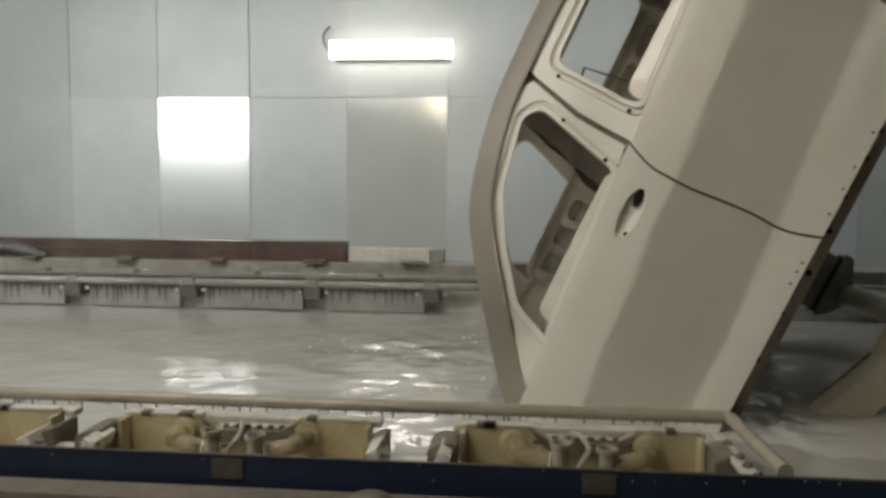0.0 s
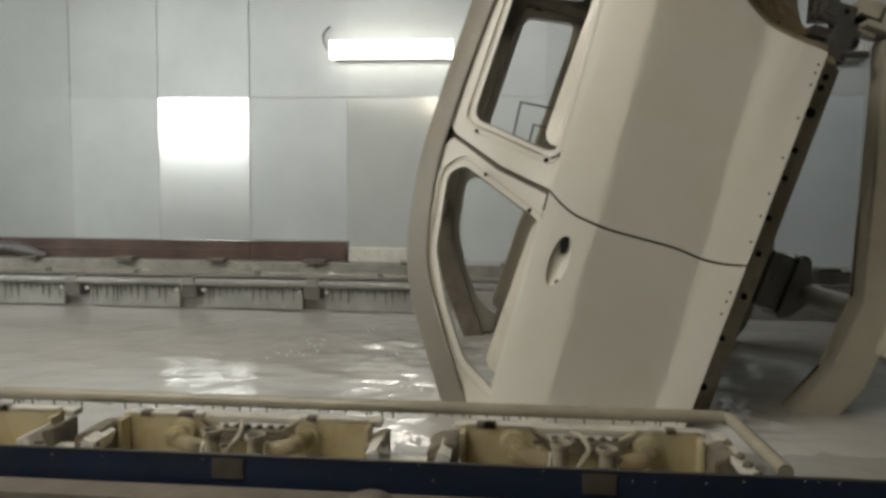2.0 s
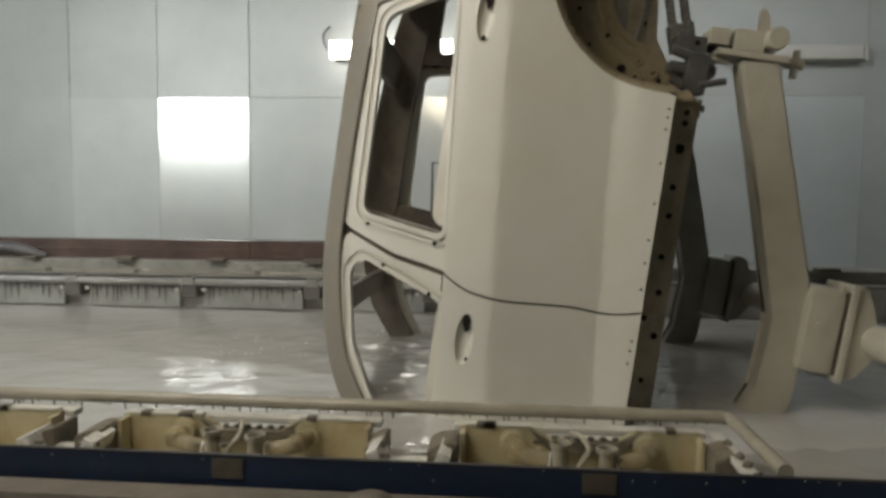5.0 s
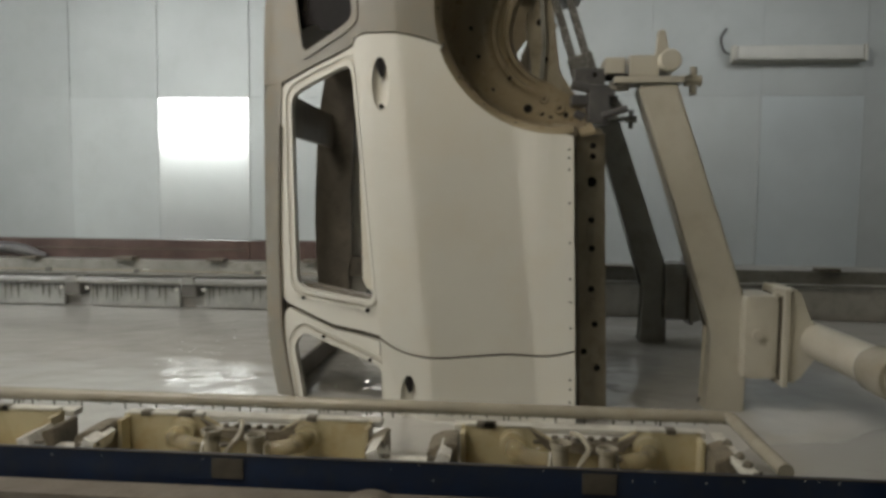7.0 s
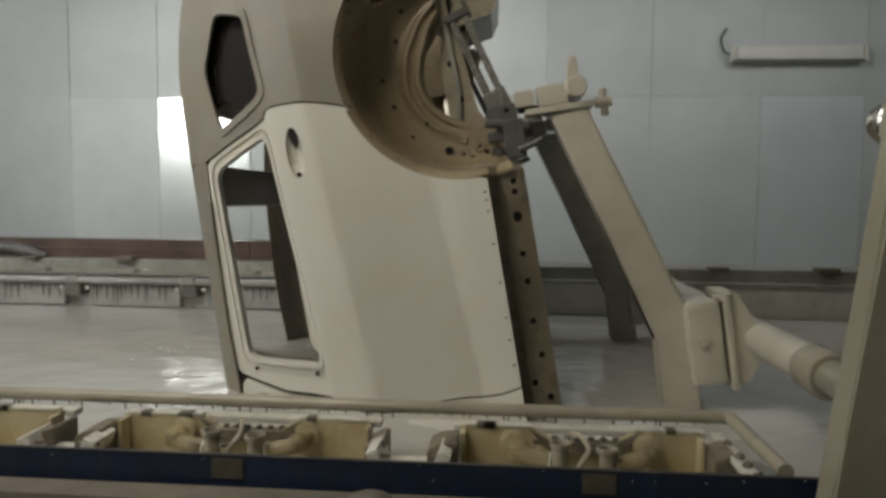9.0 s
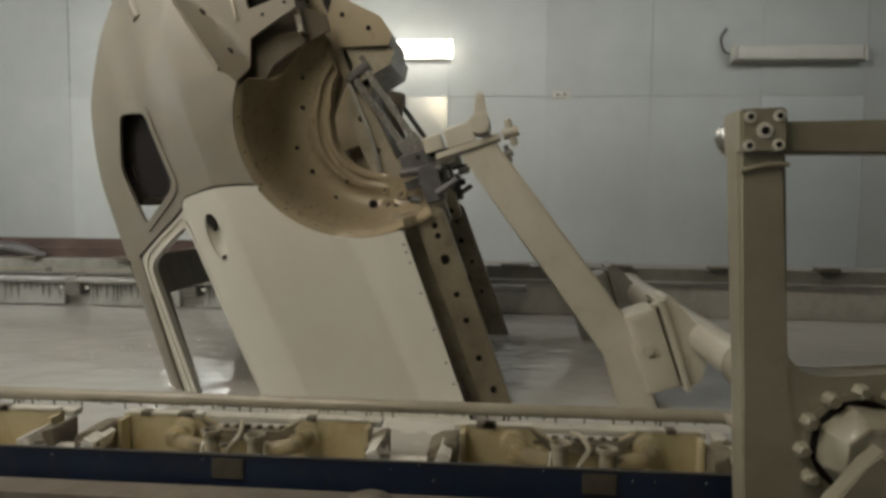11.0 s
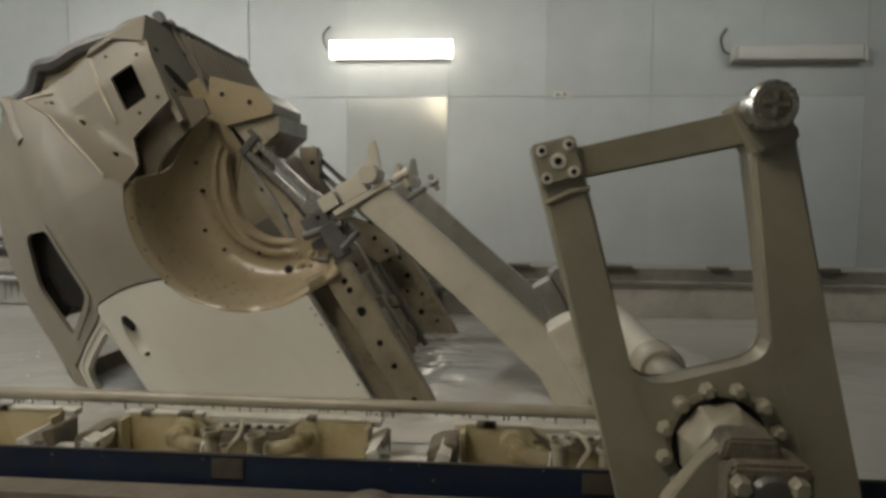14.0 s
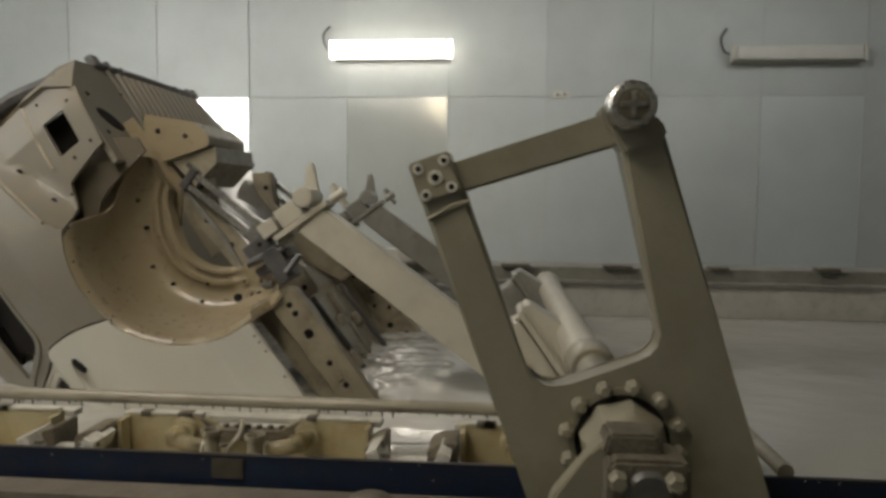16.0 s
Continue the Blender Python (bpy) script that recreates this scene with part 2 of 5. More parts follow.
def rounded(pts, r, n=4):
    """A closed outline with its corners rounded."""
    out = []
    for i, p in enumerate(pts):
        p, a, b = Vector(p), Vector(pts[i - 1]), Vector(pts[(i + 1) % len(pts)])
        da, db = (a - p), (b - p)
        q = min(r, da.length * 0.45, db.length * 0.45)
        s, e = p + da.normalized() * q, p + db.normalized() * q
        for k in range(n + 1):
            t = k / n
            out.append(tuple(s * (1 - t) ** 2 + p * 2 * t * (1 - t) + e * t * t))
    return out


def ellipse(cx, cz, a, b, turn=0.0, n=18):
    c, s = math.cos(turn), math.sin(turn)
    return [(cx + a * math.cos(k) * c - b * math.sin(k) * s, cz + a * math.cos(k) * s + b * math.sin(k) * c)
            for k in (2 * math.pi * i / n for i in range(n))]


def sheet(outline, holes, depth, thick, cut_x=0.04, cut_z=0.1):
    """A bent metal sheet: outline and holes in x and z, depth(x, z) its y, thick inwards (sign gives the side)."""
    bm = bmesh.new()
    edges = []
    for loop in [outline, *holes]:
        vs = [bm.verts.new((x, 0, z)) for x, z in loop]
        edges += [bm.edges.new((vs[i], vs[(i + 1) % len(vs)])) for i in range(len(vs))]
    bmesh.ops.triangle_fill(bm, use_beauty=True, use_dissolve=False, edges=edges, normal=(0, -1, 0))
    xs, zs = [p[0] for p in outline], [p[1] for p in outline]
    for lo, hi, step, no in ((min(xs), max(xs), cut_x, (1, 0, 0)), (min(zs), max(zs), cut_z, (0, 0, 1))):
        k = math.floor(lo / step) + 1
        while k * step < hi - 0.002:
            co = (k * step, 0, 0) if no[0] else (0, 0, k * step)
            bmesh.ops.bisect_plane(bm, geom=bm.verts[:] + bm.edges[:] + bm.faces[:], plane_co=co, plane_no=no, dist=1e-5)
            k += 1
    for x in (-1.262, -1.248, -0.922, -0.905):
        if min(xs) < x < max(xs) and abs(thick) < 0.02:
            bmesh.ops.bisect_plane(bm, geom=bm.verts[:] + bm.edges[:] + bm.faces[:], plane_co=(x, 0, 0), plane_no=Vector((1, 0, 0.105)).normalized(), dist=1e-5)
    front = bm.faces[:]
    bound = [e for e in bm.edges if len(e.link_faces) == 1]
    twin = {}
    for v in bm.verts[:]:
        y = depth(v.co.x, v.co.z)
        v.co.y = y
        twin[v] = bm.verts.new((v.co.x, y + thick, v.co.z))
    for f in front:
        bm.faces.new([twin[v] for v in reversed(f.verts)])
    for e in bound:
        a, b = e.verts
        bm.faces.new((a, b, twin[b], twin[a]))
    return bm


# ---- setting ----
def build_setting():
    floor = part("floor", box(bmesh.new(), (-9, -1.2, -0.1), (9, 1.30, 0.0)), FLOOR)
    tagged(floor, "grey concrete platform floor beside the dip tank", "floor", kind="structure")
    back = part("floor_back", box(bmesh.new(), (-9, 4.62, 0.35), (9, 7.4, 0.6)), FLOOR)
    tagged(back, "dark concrete floor behind the dip tank", "floor", kind="structure")
    bm = bmesh.new()
    box(bm, (-9, 1.30, -1.8), (9, 1.40, EYE - 0.70))
    tank = part("tank_wall_near", bm, TANK)
    tagged(tank, "pale stained tank wall behind the rail", "tank wall", kind="structure")
    tank = part("tank_wall_far", box(bmesh.new(), (-9, 4.27, -1.8), (9, 4.36, EYE - 0.512)), TANK)
    tagged(tank, "pale stained far tank wall above the bath", "tank wall", kind="structure")
    tagged(part("tank_floor", box(bmesh.new(), (-9, 1.4, -1.9), (9, 4.27, -1.8)), TANK), "pale tank bottom under the bath", "tank floor", kind="structure")
    tagged(part("ceiling", box(bmesh.new(), (-9, -1.2, EYE + 2.5), (9, 7.4, EYE + 2.6)), WALLS), "plain grey tunnel ceiling", "ceiling", kind="structure")
    tagged(part("wall_near", box(bmesh.new(), (-9, -1.3, 0), (9, -1.2, EYE + 2.5)), SHEET), "plain sheet metal tunnel wall", "wall", kind="structure")
    tagged(part("wall_left", box(bmesh.new(), (-9.1, -1.2, -1.8), (-9, 7.4, EYE + 2.5)), WALLS), "plain grey tunnel end wall", "wall", kind="structure")
    tagged(part("wall_right", box(bmesh.new(), (9, -1.2, -1.8), (9.1, 7.4, EYE + 2.5)), WALLS), "plain grey tunnel end wall", "wall", kind="structure")
    wall = part("wall_far", box(bmesh.new(), (-9, 7.3, 0.35), (9, 7.4, EYE + 2.5)), WALLS)
    tagged(wall, "tunnel wall clad in galvanised sheet panels", "wall", kind="structure")
    # sheet panels in two rows
    edges = [-8.9, -7.7, -6.7, -5.7, -4.68, -3.70, -2.688, -1.63, -0.573, 0.43, 1.48, 2.556, 3.545, 4.55, 5.55, 6.55, 7.6, 8.9]
    rnd = random.Random(4)
    for i, (a, b) in enumerate(zip(edges, edges[1:])):
        for low, high in ((0.6, EYE + 1.040), (EYE + 1.044, EYE + 2.49)):
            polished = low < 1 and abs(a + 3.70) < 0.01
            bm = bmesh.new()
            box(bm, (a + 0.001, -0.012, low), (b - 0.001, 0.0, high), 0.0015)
            p = part("panel", bm, POLISHED if polished else SATIN if low < 1 and abs(a + 1.63) < 0.01 else PALE_PANEL if low < 1 and abs(a - 2.556) < 0.01 else SHEET, wall)
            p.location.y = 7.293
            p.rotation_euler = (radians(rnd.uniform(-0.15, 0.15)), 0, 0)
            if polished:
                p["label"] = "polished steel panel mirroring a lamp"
    pl = part("cover_plate", box(bmesh.new(), (0.50, 7.265, EYE + 1.02), (0.68, 7.282, EYE + 1.10), 0.004), PALE, wall)
    part("screw", tube(bmesh.new(), [(0.55, 7.262, EYE + 1.06), (0.55, 7.27, EYE + 1.06)], 0.014, 8), CRUST_SHADE, pl)
    part("screw", tube(bmesh.new(), [(0.62, 7.262, EYE + 1.06), (0.62, 7.27, EYE + 1.06)], 0.014, 8), CRUST_SHADE, pl)
    # cover strips on some of the seams
    for x in (-3.70, -2.688, -0.573, 2.556, 3.545):
        part("seam_strip", box(bmesh.new(), (x - 0.008, 7.272, 0.6), (x + 0.008, 7.28, EYE + 2.4), 0.002), SHEET, wall)


def build_bath():
    """One sheet with low waves, rougher where the car goes through it."""
    nx, ny = 420, 130
    bm = bmesh.new()
    rows = []
    for j in range(ny + 1):
        y = 1.40 + (4.27 - 1.40) * j / ny
        row = []
        for i in range(nx + 1):
            x = -5.5 + 9.5 * i / nx
            a = 0.0016 + 0.0022 * math.exp(-((x + 0.4) / 1.2) ** 2) + 0.0065 * math.exp(-((x + 0.35) / 0.34) ** 2 - ((y - 3.0) / 0.6) ** 2)
            z = a * noise.noise((x * 4.0, y * 5.5, 0.3)) + 0.7 * a * noise.noise((x * 11.0, y * 14.0, 4.0))
            row.append(bm.verts.new((x, y, WATER_Z + z)))
        rows.append(row)
    for a, b in zip(rows, rows[1:]):
        for i in range(nx):
            bm.faces.new((a[i], a[i + 1], b[i + 1], b[i]))
    tagged(part("water", bm, BATH, angle=180), "opaque grey rippled paint bath in the tank", "paint bath", kind="structure")
    for a, b in ((-9, -5.5), (4.0, 9)):
        bm = bmesh.new()
        bm.faces.new([bm.verts.new(p) for p in ((a, 1.4, WATER_Z), (b, 1.4, WATER_Z), (b, 4.27, WATER_Z), (a, 4.27, WATER_Z))])
        tagged(part("water", bm, BATH), "opaque grey paint bath in the tank", "paint bath", kind="structure")


def build_far_rim():
    z = EYE
    rim = thing("tank_rim", "stained grey steel rim along the far tank edge", "tank rim", kind="structure")
    bm = bmesh.new()
    box(bm, (-9, 4.30, z - 0.505), (9, 4.62, z - 0.415), 0.006)
    box(bm, (-9, 4.34, z - 0.57), (9, 4.62, z - 0.50), 0.006)
    part("rim_beam", bm, RIM, rim)
    bm = bmesh.new()
    box(bm, (-9, 4.22, z - 0.508), (9, 4.40, z - 0.492), 0.004)
    part("ledge", bm, RIM, rim)
    rnd = random.Random(7)
    for x in [-6.2 + 0.62 * k for k in range(24)]:
        bm = bmesh.new()
        w = rnd.uniform(0.05, 0.09)
        box(bm, (x, 4.24, z - 0.415), (x + w * 2, 4.33, z - 0.40 + rnd.uniform(0, 0.006)), 0.004)
        part("clamp", bm, CRUST_SHADE, rim)
    # the pipe along the edge, with brackets and cover plates under it
    pipe = thing("edge_pipe", "grey splashed overflow pipe along the far tank edge", "pipe")
    part("pipe", tube(bmesh.new(), [(-9, 4.16, z - 0.535), (0.15, 4.16, z - 0.535)], 0.024, 14), WETPIPE, pipe)
    for x in (-3.42, -2.69, -1.93, -1.15, -0.42):
        bm = bmesh.new()
        box(bm, (x - 0.05, 4.145, z - 0.63), (x + 0.05, 4.27, z - 0.535), 0.006)
        br = part("bracket", bm, DRIP, pipe)
        for dx in (-0.085, 0.085):
            part("bolt", tube(bmesh.new(), [(x + dx, 4.165, z - 0.585), (x + dx, 4.195, z - 0.585)], 0.012, 8), WHITE, br)
        part("clip", box(bmesh.new(), (x - 0.04, 4.128, z - 0.553), (x + 0.04, 4.19, z - 0.505), 0.006), WETPIPE, br)
    for a, b in ((-4.1, -3.50), (-3.34, -2.77), (-2.60, -2.01), (-1.84, -1.22), (-1.06, -0.46)):
        cover = thing("cell_cover", "pale cover plate with dark paint drips under the pipe", "cover plate", "cover plates of the far tank edge")
        part("plate", box(bmesh.new(), (a, 4.19, z - 0.70), (b, 4.22, z - 0.555), 0.004), CELL, cover)
        part("top_edge", box(bmesh.new(), (a, 4.17, z - 0.565), (b, 4.225, z - 0.553), 0.003), DRIP, cover)
        bm = bmesh.new()
        k = a + 0.03
        while k < b - 0.02:
            ln = rnd.choice((0.03, 0.05, 0.085, 0.10, 0.11))
            tube(bm, [(k, 4.178, z - 0.56), (k, 4.178, z - 0.56 - ln * 0.6), (k + rnd.uniform(-0.004, 0.004), 4.178, z - 0.56 - ln)], [0.006, 0.004, 0.0015], 6)
            k += rnd.choice((0.025, 0.04, 0.045, 0.05))
        d = part("drips", bm, DRIP, cover, "dark hanging paint drips")
        d["kind"] = "stuff"
    conduit = thing("conduit", "thin grey conduit clipped along the tank rim", "conduit")
    part("tube", tube(bmesh.new(), [(-9, 4.232, z - 0.482), (-2.9, 4.232, z - 0.480), (-0.1, 4.232, z - 0.483)], 0.006, 8), PIPE, conduit)
    for x in (-4.4, -3.62, -2.9, -2.31, -1.52, -0.74):
        part("saddle", box(bmesh.new(), (x - 0.018, 4.222, z - 0.497), (x + 0.018, 4.245, z - 0.468), 0.004), DRIP, conduit)
    for k, x in enumerate([-4.75 + 0.41 * j for j in range(11)]):
        lump = bmesh.new()
        w = rnd.uniform(0.02, 0.05)
        bmesh.ops.create_icosphere(lump, subdivisions=2, radius=1, matrix=Matrix.Translation((x, 4.27 + rnd.uniform(0, 0.05), z - 0.490)) @ Matrix.Diagonal((w, 0.02, rnd.uniform(0.008, 0.02), 1)))
        for v in lump.verts:
            v.co += Vector((1, 0.4, 0.4)) * 0.012 * noise.noise(v.co * 60)
        part("dried_paint", lump, WHITE if k % 3 == 0 else CRUST_SHADE, rim)
    red = thing("cover_beam", "glossy brown red plastic cover beam on the tank rim", "cover beam")
    bm = bmesh.new()
    prism(bm, rounded([(-9, z - 0.413), (-1.62, z - 0.413), (-1.62, z - 0.288), (-9, z - 0.288)], 0.008), 4.36, 4.46)
    part("long_cover", bm, RED, red)
    part("end_cover", box(bmesh.new(), (-1.616, 4.355, z - 0.413), (-0.985, 4.46, z - 0.283), 0.008), RED, red)
    part("groove", box(bmesh.new(), (-9, 4.352, z - 0.352), (-1.64, 4.36, z - 0.345), 0.001), GAP, red)
    hose = thing("black_hose", "black rubber hose lying against the cover beam", "hose")
    bm = bmesh.new()
    tube(bm, spline([(-4.6, 4.32, z - 0.36), (-3.4, 4.325, z - 0.345), (-3.15, 4.325, z - 0.36), (-3.02, 4.325, z - 0.395), (-2.97, 4.325, z - 0.40)], 6), [0.035] * 12 + [0.035 - 0.0018 * k for k in range(13)], 10)
    part("tube", bm, BLACK, hose)
    bx = thing("junction_box", "pale grey cable box on the tank rim", "cable box")
    part("body", box(bmesh.new(), (-0.975, 4.37, z - 0.413), (-0.45, 4.45, z - 0.325), 0.006), PALE, bx)
    part("end_cap", box(bmesh.new(), (-0.447, 4.36, z - 0.413), (-0.36, 4.46, z - 0.325), 0.006), RIM, bx)


def build_near_edge():
    z = EYE
    pipe = thing("edge_pipe", "beige splashed overflow pipe with paint drips", "pipe")
    bm = bmesh.new()
    bend = [(0.575, 1.815, z - 0.558), (0.592, 1.80, z - 0.558), (0.594, 1.775, z - 0.559)]
    tube(bm, [(-5, 1.815, z - 0.558), *bend, (0.594, 1.46, z - 0.560)], 0.0168, 16)
    part("pipe", bm, PIPE, pipe)
    rnd = random.Random(3)
    bm = bmesh.new()
    x = -1.42
    while x < 0.55:
        ln = rnd.choice((0.004, 0.006, 0.008, 0.011, 0.018))
        tube(bm, [(x, 1.815, z - 0.572), (x, 1.815, z - 0.574 - ln * 0.6), (x, 1.815, z - 0.574 - ln)], [0.003, 0.0025, 0.001], 6)
        x += rnd.choice((0.012, 0.018, 0.03, 0.045))
    part("drips", bm, DRIP, pipe, "dark hanging paint drips")["kind"] = "stuff"
    # trough boxes with their fittings
    for a, b in ((-1.95, -1.165), (-0.985, -0.325), (-0.095, 0.50)):
        cell = thing("cell_box", "cream plastic anode cell box with pipe fittings, stained", "cell box", "cell boxes of the near tank edge")
        bm = bmesh.new()
        cut = (a + b) / 2
        top = z - 0.578
        out = [(a, z - 0.69), (b, z - 0.69), (b, top), (cut + 0.14, top), (cut + 0.09, top - 0.03), (cut - 0.07, top - 0.03), (cut - 0.12, top), (a, top)]
        prism(bm, out, 1.735, 1.75, 0.002)
        part("back_plate", bm, CREAM, cell)
        for x in (a, b - 0.012):
            part("end_plate", box(bmesh.new(), (x, 1.69, z - 0.69), (x + 0.012, 1.735, z - 0.583), 0.003), CREAM, cell)
        part("bottom", box(bmesh.new(), (a, 1.50, z - 0.70), (b, 1.74, z - 0.69), 0.002), CREAM, cell)
        part("top_crust", box(bmesh.new(), (a + 0.01, 1.733, top), (cut - 0.12, 1.755, top + 0.006), 0.002), PALE, cell)
        part("top_crust", box(bmesh.new(), (cut + 0.14, 1.733, top), (b - 0.01, 1.755, top + 0.006), 0.002), PALE, cell)
        for k in range(7):
            px, w = rnd.uniform(a + 0.03, b - 0.06), rnd.uniform(0.012, 0.04)
            if abs(px - cut) > 0.15:
                part("crust_patch", box(bmesh.new(), (px, 1.731, top - 0.004), (px + w, 1.757, top + 0.0085), 0.002), CRUST_SHADE, cell)
        part("tank_lip", box(bmesh.new(), (a - 0.02, 1.757, z - 0.600), (b + 0.02, 1.80, z - 0.583), 0.004), PALE, cell)
        # dark rubbing blocks past each end
        for x0, x1 in ((a - 0.075, a - 0.003), (b + 0.003, b + 0.05)):
            if x0 < 0.6:
                bm = bmesh.new()
                prism(bm, [(x0, z - 0.66), (x1, z - 0.66), (x1, z - 0.586), (x0 + 0.03, z - 0.59), (x0, z - 0.605)], 1.62, 1.73, 0.004)
                part("end_block", bm, MOTTLE, cell, "mottled block crusted with pale paint")
        bm = bmesh.new()
        prism(bm, [(cut - 0.125, top), (cut - 0.07, top - 0.03), (cut + 0.09, top - 0.03), (cut + 0.145, top), (cut + 0.11, top - 0.05), (cut + 0.03, top - 0.062), (cut - 0.08, top - 0.05)], 1.722, 1.7345)
        part("stained_saddle", bm, MOTTLE, cell, "dark brown paint crust saddle")
        for k in range(9):
            bm = bmesh.new()
            r = rnd.uniform(0.002, 0.006)
            px, pz = cut + rnd.uniform(-0.11, 0.11), z - rnd.uniform(0.60, 0.66)
            bmesh.ops.create_icosphere(bm, subdivisions=2, radius=r, matrix=Matrix.Translation((px, rnd.uniform(1.62, 1.71), pz)) @ Matrix.Diagonal((rnd.uniform(0.8, 2.6), 1, rnd.uniform(0.4, 1.3), 1)))
            for v in bm.verts:
                v.co += Vector((1, 1, 1)) * r * 0.8 * noise.noise(v.co * 120)
            part("crust_lump", bm, CRUST_SHADE if k % 4 else WHITE, cell)
        # elbows with translucent domes, two open sockets and a hose between them
        for s in (-1, 1):
            x = cut + s * 0.135
            bm = bmesh.new()
            tube(bm, spline([(x + s * 0.03, 1.735, z - 0.618), (x + s * 0.03, 1.69, z - 0.618), (x + s * 0.012, 1.662, z - 0.62), (x - s * 0.03, 1.655, z - 0.628), (x - s * 0.085, 1.65, z - 0.635)], 4), 0.021, 14)
            part("elbow", bm, TUBING, cell, "yellowed see-through elbow pipe")
            part("ring_joint", tube(bmesh.new(), [(x - s * 0.052, 1.653, z - 0.631), (x - s * 0.056, 1.653, z - 0.6315)], 0.0228, 16), WHITE, cell)
            rim = bmesh.new()
            ring = [(x + s * 0.03 + 0.031 * math.cos(q), 1.722, z - 0.612 + 0.031 * math.sin(q)) for q in [k * math.pi / 8 for k in range(-1, 10)]]
            tube(rim, ring, 0.0035, 6)
            part("dome_rim", rim, CREAM, cell)
            bm = bmesh.new()
            bmesh.ops.create_uvsphere(bm, u_segments=16, v_segments=10, radius=0.027, matrix=Matrix.Translation((x + s * 0.026, 1.668, z - 0.614)))
            part("dome", bm, DOME, cell, "translucent pale fitting dome")
            bm = bmesh.new()
            tube(bm, [(x + s * 0.03, 1.728, z - 0.615), (x + s * 0.03, 1.712, z - 0.615)], 0.03, 18)
            part("collar", bm, CREAM, cell)
            sx = cut + s * 0.055
            bm = bmesh.new()
            hz = z - 0.578 - (0.010 if s > 0 else 0)
            lathe(bm, sx, 1.64, [(0.020, z - 0.68), (0.020, hz - 0.016), (0.025, hz - 0.012), (0.026, hz), (0.021, hz), (0.019, hz - 0.006), (0.018, hz - 0.05)])
            part("socket", bm, PIPE, cell, "open pipe socket with a thick rim")
            part("socket_hollow", tube(bmesh.new(), [(sx, 1.64, hz - 0.012), (sx, 1.64, hz - 0.03)], 0.0188, 16), DARK, cell)
        bm = bmesh.new()
        tube(bm, spline([(cut - 0.02, 1.63, z - 0.68), (cut - 0.012, 1.62, z - 0.63), (cut + 0.012, 1.64, z - 0.595), (cut + 0.0, 1.70, z - 0.585), (cut - 0.02, 1.74, z - 0.59)], 5), 0.007, 8)
        part("hose", bm, PIPE, cell, "thin stained hose")
        bm = bmesh.new()
        for k in range(7):
            x = cut - 0.09 + 0.03 * k
            tube(bm, [(x, 1.742, z - 0.606), (x, 1.742, z - 0.598)], 0.008, 8)
        box(bm, (cut - 0.115, 1.732, z - 0.618), (cut + 0.13, 1.752, z - 0.606), 0.003)
        part("bolt_strip", bm, CRUST_SHADE, cell, "dark bolted strip crusted with paint")
    strip = thing("lip_plate", "pale splashed cover strip beside the pipe end", "cover strip")
    part("plate", box(bmesh.new(), (0.535, 1.485, z - 0.606), (0.566, 1.79, z - 0.590), 0.003), PALE, strip)
    for y in (1.50, 1.56, 1.61, 1.70):
        lump = bmesh.new()
        bmesh.ops.create_icosphere(lump, subdivisions=2, radius=0.011, matrix=Matrix.Translation((0.552, y, z - 0.588)))
        for v in lump.verts:
            v.co += Vector((1, 1, 1)) * 0.006 * noise.noise(v.co * 90)
        part("dried_lump", lump, CRUST_SHADE, strip)
    # bolted support between the boxes
    for x in (-0.21, -1.075):
        sup = thing("support_bracket", "pale steel support bracket with bolts, paint splashed", "bracket", "support brackets of the near tank edge")
        part("cross_bar", box(bmesh.new(), (x - 0.06, 1.60, z - 0.66), (x + 0.06, 1.66, z - 0.632), 0.006), WHITE, sup)
        for s in (-1, 1):
            m = pose(x + s * 0.074, 1.62, z - 0.626, 0, s * 22, 0)
            bm = bmesh.new()
            box(bm, (-0.015, -0.05, -0.045), (0.015, 0.05, 0.036), 0.003, m)
            part("cheek", bm, WHITE, sup)
            for dz in (-0.015, 0.015):
                part("bolt", tube(bmesh.new(), [(x + s * 0.045, 1.59, z - 0.625 + dz), (x + s * 0.10, 1.59, z - 0.625 + dz)], 0.005, 8), CRUST_SHADE, sup)
    # the rail beam and the ledge in front of it
    beam = thing("rail_beam", "dark blue painted steel rail beam along the tank", "rail beam")
    bm = bmesh.new()
    box(bm, (-5, 1.43, z - 0.632), (5, 1.442, z - 0.560), 0.003)
    part("web", bm, BLUE, beam)
    part("flange", box(bmesh.new(), (-5, 1.425, z - 0.66), (5, 1.475, z - 0.634), 0.002), BLUE, beam)
    part("rust_edge", box(bmesh.new(), (-5, 1.4275, z - 0.5615), (5, 1.4315, z - 0.5590), 0.0008), TAPE, beam, "brown rusty top edge")
    for x in (-0.585, 0.21):
        part("tape_patch", box(bmesh.new(), (x - 0.035, 1.4265, z - 0.612), (x + 0.035, 1.4295, z - 0.568), 0.001), TAPE, beam, "brown tape patch")
    bm = bmesh.new()
    rnd = random.Random(9)
    for k in range(14):
        x, dz = rnd.uniform(-1.2, 0.9), rnd.uniform(0.565, 0.60)
        tube(bm, [(x, 1.4305, z - dz), (x, 1.4285, z - dz)], rnd.uniform(0.0008, 0.002), 8)
    part("splashes", bm, PALE, beam, "pale paint splashes")["kind"] = "stuff"
    bm = bmesh.new()
    # cut back where the drive frames run
    for x0, x1, front in ((-5, -0.15, 1.336), (-0.15, 5, 1.395)):
        run = bmesh.new()
        prism(run, [(front, -1.4), (1.415, -1.4), (1.415, -0.632), (1.405, -0.620), (front, -0.622)], 0, 1)
